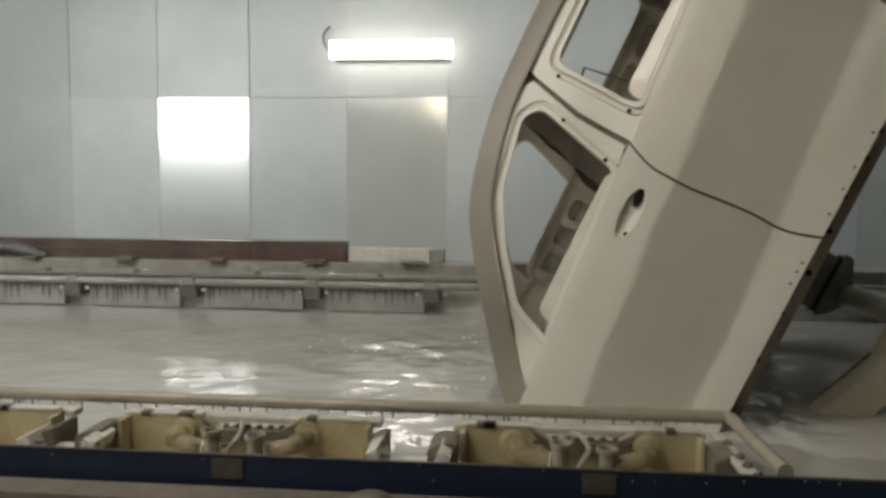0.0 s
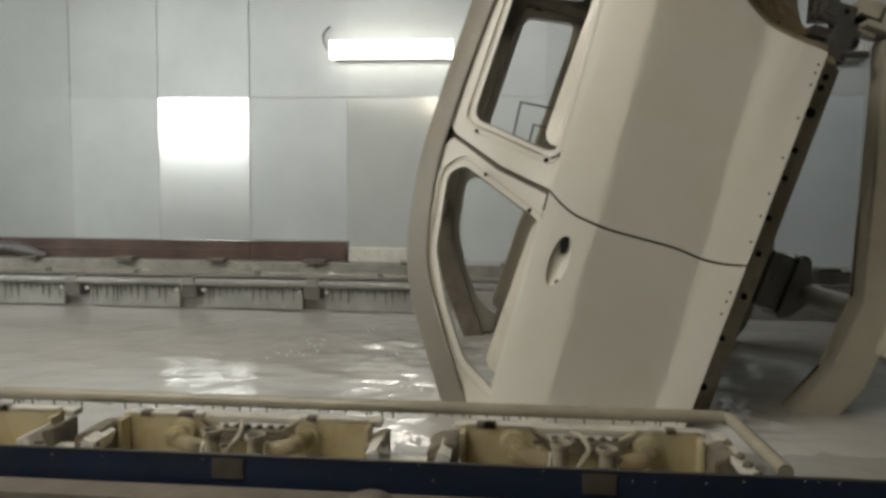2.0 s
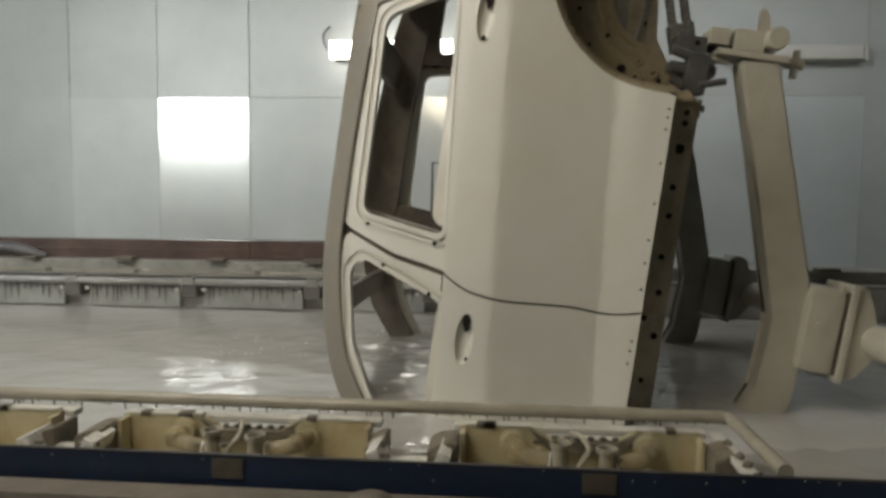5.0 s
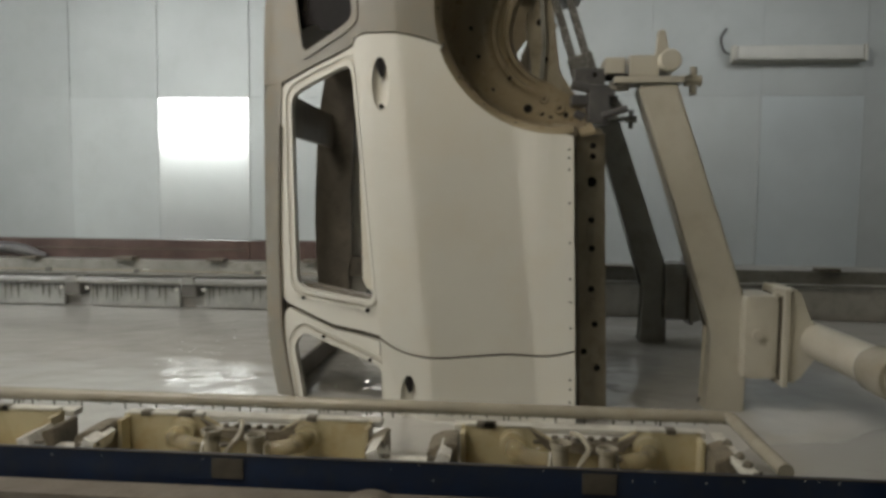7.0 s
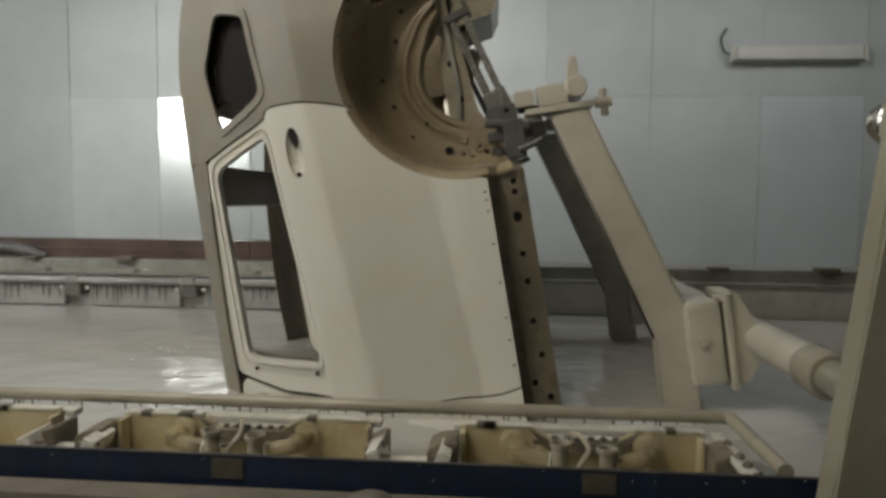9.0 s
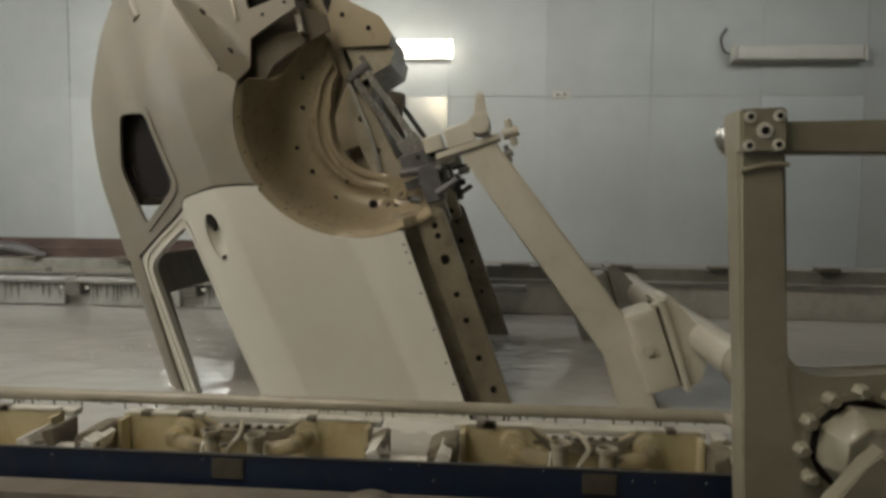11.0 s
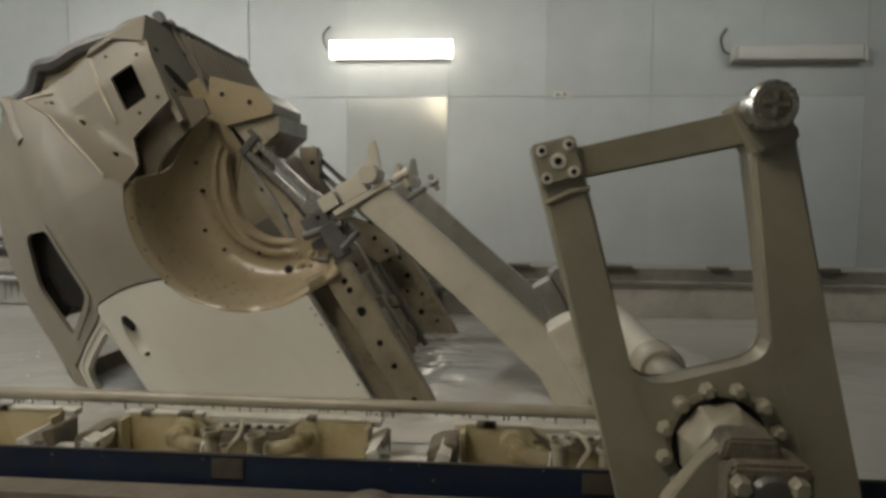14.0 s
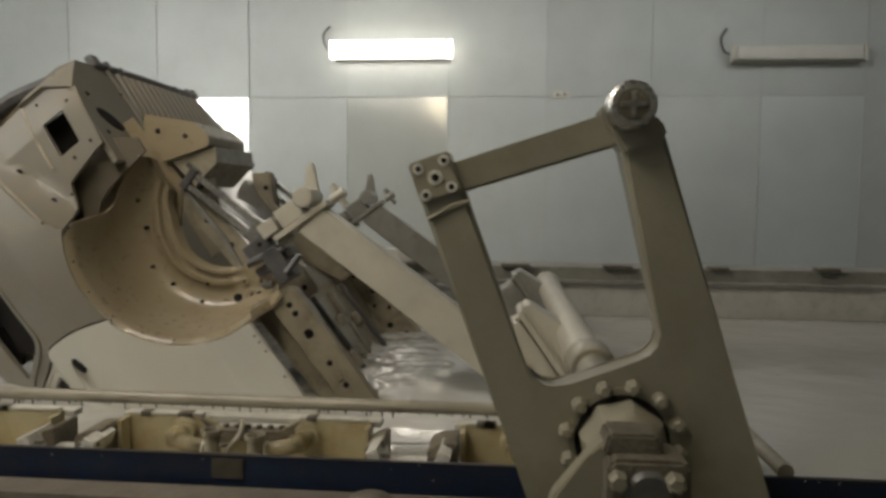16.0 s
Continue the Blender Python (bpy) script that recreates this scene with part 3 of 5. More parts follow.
        for v in run.verts:
            v.co = Vector((x0 + v.co.y * (x1 - x0), v.co.x, z + v.co.z))
        me = bpy.data.meshes.new("run")
        run.to_mesh(me)
        run.free()
        bm.from_mesh(me)
        bpy.data.meshes.remove(me)
    ledge = part("ledge", bm, DUST)
    tagged(ledge, "dusty brown concrete ledge below the blue beam", "ledge", kind="structure")
    bm = bmesh.new()
    ring = [(0.05, -0.002), (0.04, 0.010), (0.022, 0.017), (0.006, 0.019)]
    tube(bm, [(-0.26, 1.365, z - 0.622 + h) for r, h in ring], [r * 1.05 for r, h in ring], 16)
    tagged(part("dirt_mound", bm, DUST), "small mound of dried brown paint on the ledge", "dirt mound")


def lamp(x, w, low, high, lit):
    z = EYE
    ob = thing("wall_lamp", "lit fluorescent batten lamp on the sheet metal wall" if lit else "unlit fluorescent batten lamp with looped cable", "lamp", "wall lamps")
    part("base", box(bmesh.new(), (x - w, 7.20, z + low - 0.01), (x + w, 7.272, z + high + 0.01), 0.02), PALE, ob)
    bm = bmesh.new()
    box(bm, (x - w + 0.02, 7.10, z + low), (x + w - 0.02, 7.205, z + high), 0.035)
    part("cover", bm, LIT if lit else DIFFUSER, ob)
    for s in (-1, 1):
        part("end_cap", box(bmesh.new(), (x + s * w - 0.02, 7.11, z + low - 0.004), (x + s * w + 0.02, 7.21, z + high + 0.004), 0.012), LIT if lit else PALE, ob)
    m = (low + high) / 2
    bm = bmesh.new()
    tube(bm, spline([(x - w, 7.22, z + m), (x - w - 0.08, 7.21, z + m + 0.04), (x - w - 0.11, 7.21, z + m + 0.16), (x - w - 0.05, 7.25, z + m + 0.26)], 6), 0.012, 8)
    part("cable", bm, BLACK, ob)
    return ob


def build_lamps():
    lamp(-1.152, 0.605, 1.418, 1.588, True)
    lamp(2.85, 0.61, 1.36, 1.505, False)
    # unseen lamps on the camera's side of the tunnel, placed for their reflections
    ob = thing("ceiling_lamp", "large lit light panel, unseen behind the camera", "lamp")
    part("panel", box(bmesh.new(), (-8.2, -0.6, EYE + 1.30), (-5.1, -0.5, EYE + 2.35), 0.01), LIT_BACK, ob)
    ob2 = thing("near_wall_lamp", "warm lit batten lamp on the near wall, out of view", "lamp")
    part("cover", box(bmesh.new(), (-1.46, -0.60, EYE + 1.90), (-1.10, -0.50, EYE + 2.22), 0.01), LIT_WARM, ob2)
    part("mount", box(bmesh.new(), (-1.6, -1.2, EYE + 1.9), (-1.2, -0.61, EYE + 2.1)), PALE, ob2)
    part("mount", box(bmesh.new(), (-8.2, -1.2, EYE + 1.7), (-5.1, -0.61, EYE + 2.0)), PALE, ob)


# ---- the car body ----
PROFILE = [(0.60, 0.60), (0.66, 0.655), (0.70, 0.685), (0.775, 0.70), (0.783, 0.715), (0.789, 0.842), (0.905, 0.806), (0.922, 0.802), (1.05, 0.803), (1.2, 0.809), (1.248, 0.812),
           (1.262, 0.809), (1.385, 0.772), (1.42, 0.756), (1.47, 0.724), (1.62, 0.668), (1.80, 0.575), (1.86, 0.535), (1.895, 0.47), (1.93, 0.40)]


def half(h):
    for (a, wa), (b, wb) in zip(PROFILE, PROFILE[1:]):
        if h <= b:
            return wa + (wb - wa) * max(0, (h - a) / (b - a))
    return PROFILE[-1][1]


def side(inset=0.0, s=1):
    """Depth of the body's side at x, z of the turning frame; s = 1 for the side that faces the platform."""
    def depth(x, z):
        # the creases rise towards the tail
        k = 0.031 + 0.074 * min(1, max(0, (-x - 0.83) / 0.07)) - 0.105 * min(1, max(0, (-x - 1.45) / 0.3))
        h = -x - k * min(1, max(-1, z))
        w = sum(half(h + d) for d in (-0.003, 0, 0.003)) / 3
        if z > 1.1:
            w -= 0.16 * ((z - 1.1) / 0.7) ** 2
        if z < -1.0:
            w -= 0.10 * ((z + 1.0) / 1.0) ** 2
        return MID_Y - s * (w - inset)
    return depth


SEAM = [(-1.410, -0.002), (-1.375, -0.022), (-1.32, -0.043), (-1.25, -0.050), (-1.19, -0.050), (-1.10, -0.042), (-0.996, -0.034), (-0.908, -0.037), (-0.85, -0.028), (-0.7955, -0.010)]
ROOF = [(-1.57, 1.72), (-1.69, 1.59), (-1.79, 1.43), (-1.845, 1.22), (-1.872, 1.0), (-1.882, 0.7), (-1.877, 0.35), (-1.868, 0.1), (-1.85, -0.1), (-1.785, -0.36), (-1.69, -0.53), (-1.49, -0.78), (-1.36, -0.93), (-1.30, -1.02)]
RAIL = [(-1.48, 1.66), (-1.58, 1.53), (-1.67, 1.38), (-1.735, 1.20), (-1.775, 0.98), (-1.795, 0.7), (-1.803, 0.35), (-1.797, 0.1), (-1.785, -0.06), (-1.725, -0.31), (-1.64, -0.46), (-1.445, -0.71), (-1.32, -0.86), (-1.26, -0.96)]


def on_arch(r, a):
    """A point at radius r and angle a round the rear wheel's middle."""
    return -0.85 + r * math.cos(radians(a)), 1.04 + r * math.sin(radians(a))


def offset(loop, d):
    """A closed outline pushed outwards by d."""
    n = len(loop)
    area2 = sum(loop[i - 1][0] * loop[i][1] - loop[i][0] * loop[i - 1][1] for i in range(n))
    k = d if area2 > 0 else -d
    out = []
    for i in range(n):
        t = (Vector(loop[(i + 1) % n]) - Vector(loop[i - 1]))
        t = t.normalized() if t.length > 1e-9 else Vector((1, 0))
        out.append((loop[i][0] + t.y * k, loop[i][1] - t.x * k))
    return out


def spots(places, r, s, lift=0.0025, inset=0.0):
    """Small dark punched holes, as one mesh."""
    bm, d = bmesh.new(), side(inset, s)
    for x, z, k in places:
        y = d(x, z)
        tube(bm, [(x, y - s * lift, z), (x, y + s * 0.004, z)], r * k, 10)
    return bm


def rear_door(car, s):
    top = spline([(-1.498, 0.92), (-1.492, 0.945), (-1.462, 0.957), (-1.365, 0.953), (-1.285, 0.938), (-1.212, 0.915)], 4)
    arch = [on_arch(0.395, a) for a in range(200, 276, 6)]
    seam = spline([(x, z + 0.0037) for x, z in SEAM], 4)
    out = top + arch + [(-0.815, 0.640)] + seam[::-1]
    bowl = ellipse(-1.405, 0.803, 0.029, 0.083, 0.03)
    door = part("rear_door", sheet(out, [bowl], side(0, s), s * 0.018), DOOR, car, "off-white coated rear door with empty window opening")
    bm = sheet(ellipse(-1.405, 0.803, 0.031, 0.085, 0.03), [], lambda x, z: side(0.002, s)(x, z) + s * 0.02 * max(0, 1 - ((x + 1.405) / 0.031) ** 2 - ((z - 0.803) / 0.085) ** 2) ** 0.5, s * 0.004, 0.01, 0.02)
    part("handle_recess", bm, DOOR, door)
    bm = bmesh.new()
    y = side(0, s)(-1.405, 0.85)
    prism(bm, [(-1.416, 0.882), (-1.400, 0.885), (-1.392, 0.862), (-1.396, 0.835), (-1.406, 0.825), (-1.413, 0.842), (-1.420, 0.86)], y + s * 0.004, y + s * 0.02)
    part("lock_opening", bm, DARK, door)
    part("screw_hole", tube(bmesh.new(), [(-1.404, y + s * 0.003, 0.736), (-1.404, y + s * 0.016, 0.736)], 0.007, 10), DARK, door)
    frame_out = [(-1.408, 0.004), (-1.588, 0.024), (-1.765, 0.078), (-1.80, 0.10)] + [(-1.803, 0.35), (-1.797, 0.7), (-1.79, 0.825)] + [(-1.775, 0.842), (-1.64, 0.885), (-1.495, 0.932)]
    glass = rounded([(-1.748, 0.80), (-1.51, 0.882), (-1.432, 0.11), (-1.728, 0.142)], 0.045)
    fr = part("window_frame", sheet(frame_out, [glass], side(0.012, s), s * 0.03), DOOR, door)
    lip = rounded([(-1.760, 0.815), (-1.50, 0.90), (-1.42, 0.095), (-1.742, 0.128)], 0.045)
    part("inner_lip", sheet(lip, [glass], side(0.001, s), s * 0.012), DOOR, door)
    part("frame_groove", sheet(offset(lip, 0.006), [offset(lip, 0.002)], side(0.0095, s), s * 0.004), GROOVE, door)
    part("frame_ridge", sheet(offset(lip, 0.021), [offset(lip, 0.013)], side(0.005, s), s * 0.008), DOOR, door)
    # dark strips added behind the door gaps, in place of the shade there
    strip = spline([(-1.79, 0.068), (-1.588, 0.014), *SEAM], 3)
    part("gap_backing", sheet([(x, z + 0.03) for x, z in strip] + [(x, z - 0.03) for x, z in strip[::-1]], [], side(0.034, s), s * 0.006), GAP, door)
    back = spline([(-1.80, 0.835), (-1.64, 0.888), (-1.50, 0.932), (-1.48, 0.962), (-1.365, 0.957), (-1.285, 0.942), (-1.214, 0.918)], 3)
    part("gap_backing", sheet([(x + 0.01, z + 0.015) for x, z in back] + [(x - 0.005, z - 0.015) for x, z in back[::-1]], [], side(0.036, s), s * 0.006), GAP, door)
    part("hole_pattern", spots([(-0.808 - 0.031 * z, z, 0.8) for z in (0.60, 0.575, 0.54, 0.44, 0.32, 0.21, 0.14, 0.06)] + [(-1.455, 0.085, 1.6), (-1.70, 0.105, 1.4)], 0.0045, s), DARK, door)["kind"] = "stuff"


def front_door(car, s):
    seam = spline([(x, z - 0.0037) for x, z in SEAM], 4)
    out = seam + spline([(-0.787, -0.30), (-0.775, -0.7), (-0.78, -0.95), (-0.86, -1.04), (-1.05, -1.08), (-1.2, -1.09), (-1.31, -1.02)], 3) + [(-1.325, -0.90), (-1.35, -0.68)]
    bowl = ellipse(-1.31, -0.195, 0.029, 0.083, 0.03)
    door = part("front_door", sheet(out, [bowl], side(0, s), s * 0.018), DOOR, car, "off-white coated front door with empty window opening")
    bm = sheet(ellipse(-1.31, -0.195, 0.031, 0.085, 0.03), [], lambda x, z: side(0.002, s)(x, z) + s * 0.02 * max(0, 1 - ((x + 1.31) / 0.031) ** 2 - ((z + 0.195) / 0.085) ** 2) ** 0.5, s * 0.004, 0.01, 0.02)
    part("handle_recess", bm, DOOR, door)
    bm = bmesh.new()
    y = side(0, s)(-1.31, -0.15)
    prism(bm, [(-1.321, -0.118), (-1.305, -0.115), (-1.297, -0.138), (-1.301, -0.165), (-1.311, -0.172), (-1.318, -0.158), (-1.325, -0.14)], y + s * 0.004, y + s * 0.02)
    part("lock_opening", bm, DARK, door)
    part("screw_hole", tube(bmesh.new(), [(-1.292, y + s * 0.003, -0.258), (-1.292, y + s * 0.016, -0.258)], 0.007, 10), DARK, door)
    edge = spline([(-1.785, 0.058), (-1.783, -0.06), (-1.725, -0.31), (-1.64, -0.46), (-1.445, -0.71), (-1.325, -0.86)], 4)
    frame_out = [(-1.416, -0.014), (-1.588, 0.006), (-1.765, 0.062)] + edge[1:] + [(-1.335, -0.84), (-1.352, -0.66)]
    glass = rounded([(-1.70, -0.012), (-1.742, -0.06), (-1.69, -0.31), (-1.60, -0.46), (-1.475, -0.615), (-1.33, -0.67), (-1.405, -0.10)], 0.03)
    part("window_frame", sheet(frame_out, [glass], side(0.012, s), s * 0.03), DOOR, door)
    lip = rounded([(-1.71, 0.008), (-1.758, -0.055), (-1.705, -0.32), (-1.612, -0.475), (-1.485, -0.635), (-1.32, -0.695), (-1.392, -0.09)], 0.03)
    part("inner_lip", sheet(lip, [glass], side(0.001, s), s * 0.012), DOOR, door)
    part("frame_groove", sheet(offset(lip, 0.006), [offset(lip, 0.002)], side(0.0095, s), s * 0.004), GROOVE, door)
    part("frame_ridge", sheet(offset(lip, 0.021), [offset(lip, 0.013)], side(0.005, s), s * 0.008), DOOR, door)
    part("hole_pattern", spots([(-0.808, z, 0.8) for z in (-0.10, -0.13, -0.17)] + [(-1.447, -0.08, 1.6), (-1.62, -0.02, 1.4)], 0.0045, s), DARK, door)["kind"] = "stuff"


def quarter(car, s):
    roof = spline(ROOF[:6], 4)
    out = [(-1.796, 0.842), (-1.64, 0.891), (-1.502, 0.936), (-1.498, 0.952), (-1.464, 0.965), (-1.365, 0.961), (-1.285, 0.946), (-1.218, 0.924)]
    out += [on_arch(0.39, a) for a in range(196, 144, -6)]
    out += [(-1.205, 1.285), (-1.227, 1.300), (-1.326, 1.599), (-1.403, 1.715), (-1.48, 1.755)] + roof[:-1] + [(-1.866, 0.842)]
    win = rounded([(-1.645, 1.315), (-1.535, 1.275), (-1.50, 1.015), (-1.692, 0.93), (-1.728, 1.14)], 0.03)
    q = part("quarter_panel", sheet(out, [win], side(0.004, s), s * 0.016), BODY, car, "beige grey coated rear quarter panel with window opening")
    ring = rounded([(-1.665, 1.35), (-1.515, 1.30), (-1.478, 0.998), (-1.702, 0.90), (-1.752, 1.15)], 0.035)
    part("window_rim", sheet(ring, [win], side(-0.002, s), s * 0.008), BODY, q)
    # the tail's corner with its square opening
    corner = [(-1.405, 1.712), (-1.326, 1.599), (-1.229, 1.297), (-1.198, 1.252), (-1.170, 1.30), (-1.131, 1.407), (-0.956, 1.455), (-0.929, 1.675), (-1.028, 1.74), (-1.133, 1.735), (-1.227, 1.722)]
    sq = rounded([(-1.096, 1.622), (-1.005, 1.625), (-1.018, 1.502), (-1.108, 1.498)], 0.008)
    flush = side(0.008, s)

    def lean(x, z):
        d = 0.919 * (x + 1.227) + 0.394 * (z - 1.297)
        low = 0.655 - 0.30 * max(0, z - 1.62) - 0.15 * max(0, x + 1.0)
        return MID_Y - s * (low + (s * (MID_Y - flush(x, z)) - low) * max(0, 1 - max(0, d) / 0.07))

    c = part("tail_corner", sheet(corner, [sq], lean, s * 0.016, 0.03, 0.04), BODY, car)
    part("opening_back", sheet([(-1.14, 1.65), (-0.98, 1.65), (-0.98, 1.47), (-1.14, 1.47)], [], lambda x, z: MID_Y - s * 0.58, s * 0.004), DARK, c)
    for pts in ([(-1.135, 1.725), (-1.145, 1.60), (-1.155, 1.48)], [(-1.31, 1.69), (-1.36, 1.70), (-1.40, 1.71)], [(-1.229, 1.31), (-1.33, 1.60)]):
        bm = bmesh.new()
        tube(bm, [(x, lean(x, z) - s * 0.001, z) for x, z in pts], 0.006, 8)
        part("crease", bm, SILL, c)
    bm = bmesh.new()
    for x, z, r in ((-1.261, 1.54, 0.012), (-1.321, 1.652, 0.008), (-1.082, 1.70, 0.006), (-1.067, 1.467, 0.006), (-0.985, 1.482, 0.006), (-0.978, 1.644, 0.006), (-1.205, 1.382, 0.011), (-1.335, 1.66, 0.004)):
        y = lean(x, z)
        tube(bm, [(x, y - s * 0.002, z), (x, y + s * 0.003, z)], r, 10)
    part("hole_pattern", bm, DARK, c)["kind"] = "stuff"
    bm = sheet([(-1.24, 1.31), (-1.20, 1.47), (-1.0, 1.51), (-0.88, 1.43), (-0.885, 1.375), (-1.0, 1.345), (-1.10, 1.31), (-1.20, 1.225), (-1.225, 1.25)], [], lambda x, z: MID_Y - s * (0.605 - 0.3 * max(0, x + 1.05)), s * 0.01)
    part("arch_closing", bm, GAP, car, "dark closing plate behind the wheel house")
    bm = sheet([(-1.30, 1.10), (-1.28, 1.55), (-0.90, 1.55), (-0.88, 1.25), (-1.0, 1.10)], [], lambda x, z: MID_Y - s * 0.43, s * 0.01)
    part("boot_side", bm, INNER, car)
    bm = bmesh.new()
    tube(bm, [(x, side(0.024, s)(x, z), z) for x, z in spline([(-1.495, 1.765), (-1.47, 1.72), (-1.472, 1.64), (-1.457, 1.574)], 4)], 0.027, 12)
    part("gutter_bead", bm, BODY, car)


def wheel_house(car, s):
    """The hollow over the rear wheel, with its pressed ridges."""
    lip = [(0.398, 0.735), (0.388, 0.738), (0.376, 0.735), (0.366, 0.715), (0.357, 0.64), (0.346, 0.56)]
    # towards the trimmed inner edge: share of the way, depth
    shelf = [(0.12, 0.512), (0.28, 0.488), (0.46, 0.480), (0.58, 0.482), (0.63, 0.494), (0.70, 0.494), (0.75, 0.478), (0.82, 0.476), (0.86, 0.490), (0.93, 0.490), (0.97, 0.474), (1.0, 0.455)]
    edge = [(96, 0.33), (101, 0.32), (108, 0.205), (140, 0.15), (169, 0.141), (220, 0.158), (250, 0.172), (267, 0.188), (280, 0.225), (298, 0.27)]
    bm, rings = bmesh.new(), []
    for a in range(100, 289, 4):
        c, sn = math.cos(radians(a)), math.sin(radians(a))
        for (a0, r0), (a1, r1) in zip(edge, edge[1:]):
            if a0 <= a <= a1:
                inner = r0 + (r1 - r0) * (a - a0) / (a1 - a0)
        flat = min(1, max(0, (a - 248) / 18))
        prof = lip + [(0.342 + (inner - 0.342) * t, y * (1 - flat) + (0.512 if t < 0.2 else 0.487) * flat) for t, y in shelf]
        ring = []
        for r, y in prof:
            keep = min(1, max(0, (a - 134) / 20))
            if keep < 1 and r > 0.335:
                r, y = 0.335 + (r - 0.335) * (0.1 + 0.9 * keep), y * keep + 0.565 * (1 - keep)
            x, z = -0.85 + r * c, 1.04 + r * sn
            if r > 0.362:
                y = s * (MID_Y - side(0.010 + max(0, 0.388 - r) * 1.2, s)(max(-3, min(x, -0.79)), z))
            ring.append(bm.verts.new((x, MID_Y - s * y, z)))
        rings.append(ring)
    for a, b in zip(rings, rings[1:]):
        for k in range(len(a) - 1):
            bm.faces.new((a[k], a[k + 1], b[k + 1], b[k]))
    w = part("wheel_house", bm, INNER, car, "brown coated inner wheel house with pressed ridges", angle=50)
    bm = bmesh.new()
    for r, a, k in ((0.28, 200, 0.8), (0.30, 225, 0.9), (0.29, 252, 1.7), (0.31, 268, 1.0), (0.30, 278, 0.9), (0.23, 228, 0.8), (0.29, 180, 0.8), (0.26, 150, 0.8), (0.30, 130, 0.9)):
        x, z = on_arch(r, a)
        d = MID_Y - s * 0.497
        tube(bm, [(x, d, z), (x, d + s * 0.03, z)], 0.009 * k, 10)
    part("hole_pattern", bm, DARK, w)["kind"] = "stuff"
    for r, a, k in ((0.30, 262, 0.022), (0.275, 274, 0.018), (0.318, 283, 0.017), (0.245, 262, 0.013), (0.305, 243, 0.016), (0.30, 212, 0.014)):
        x, z = on_arch(r, a)
        d = MID_Y - s * (0.487 if a > 255 else 0.483)
        bm = bmesh.new()
        tube(bm, [(x, d + s * 0.01, z), (x, d - s * 0.003, z), (x, d - s * 0.007, z), (x, d - s * 0.004, z)], [k * 1.25, k * 1.2, k, k * 0.6], 16)
        boss = part("boss", bm, INNER, w)
        bm = bmesh.new()
        tube(bm, [(x, d - s * 0.003, z), (x, d - s * 0.0055, z)], k * 0.5, 12)
        part("hole", bm, DARK, boss)
    bm = spots([(*on_arch(0.38, a), 1) for a in range(130, 260, 17)], 0.004, s, inset=0.021)
    part("hole_pattern", bm, DARK, w)["kind"] = "stuff"


def sill(car, s):
    out = [(-0.79, 0.655), (-0.695, 0.665), (-0.668, -0.25), (-0.655, -0.9), (-0.75, -0.95), (-0.765, 0.0)]
    b = part("sill", sheet(out, [], side(0.022, s), s * 0.05), SILL, car, "brown stained door sill with punched holes")
    holes = [(-0.735, 0.625, 1), (-0.735, 0.59, 1), (-0.737, 0.508, 1.6), (-0.735, 0.385, 1), (-0.731, 0.293, 1), (-0.73, 0.16, 1), (-0.728, 0.128, 0.8), (-0.716, 0.044, 1), (-0.75, -0.045, 1), (-0.705, -0.10, 1), (-0.72, -0.25, 1), (-0.715, -0.42, 1.2), (-0.71, -0.6, 1)]
    part("hole_pattern", spots(holes, 0.0105, s, inset=0.022), DARK, b)["kind"] = "stuff"
    for z in (0.345, 0.115):
        y = side(0.022, s)(-0.735, z)
        part("pad", box(bmesh.new(), (-0.748, y - 0.006, z - 0.03), (-0.722, y + 0.006, z + 0.03), 0.005), SILL, b)
    bm = bmesh.new()
    y0, y1 = sorted((MID_Y - s * 0.64, MID_Y - s * 0.60))
    prism(bm, [(-0.865, 0.70), (-0.70, 0.68), (-0.655, -0.9), (-0.80, -0.95)], y0, y1, 0.006)
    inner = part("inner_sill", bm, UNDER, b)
    bm = bmesh.new()
    for x, z, r in ((-0.80, 0.62, 0.012), (-0.75, 0.60, 0.009), (-0.76, 0.50, 0.014), (-0.80, 0.43, 0.009), (-0.74, 0.38, 0.010), (-0.79, 0.30, 0.016), (-0.74, 0.22, 0.010)):
        tube(bm, [(x, MID_Y - s * 0.6035, z), (x, MID_Y - s * 0.597, z)], r, 10)
    part("hole_pattern", bm, DARK, inner)["kind"] = "stuff"


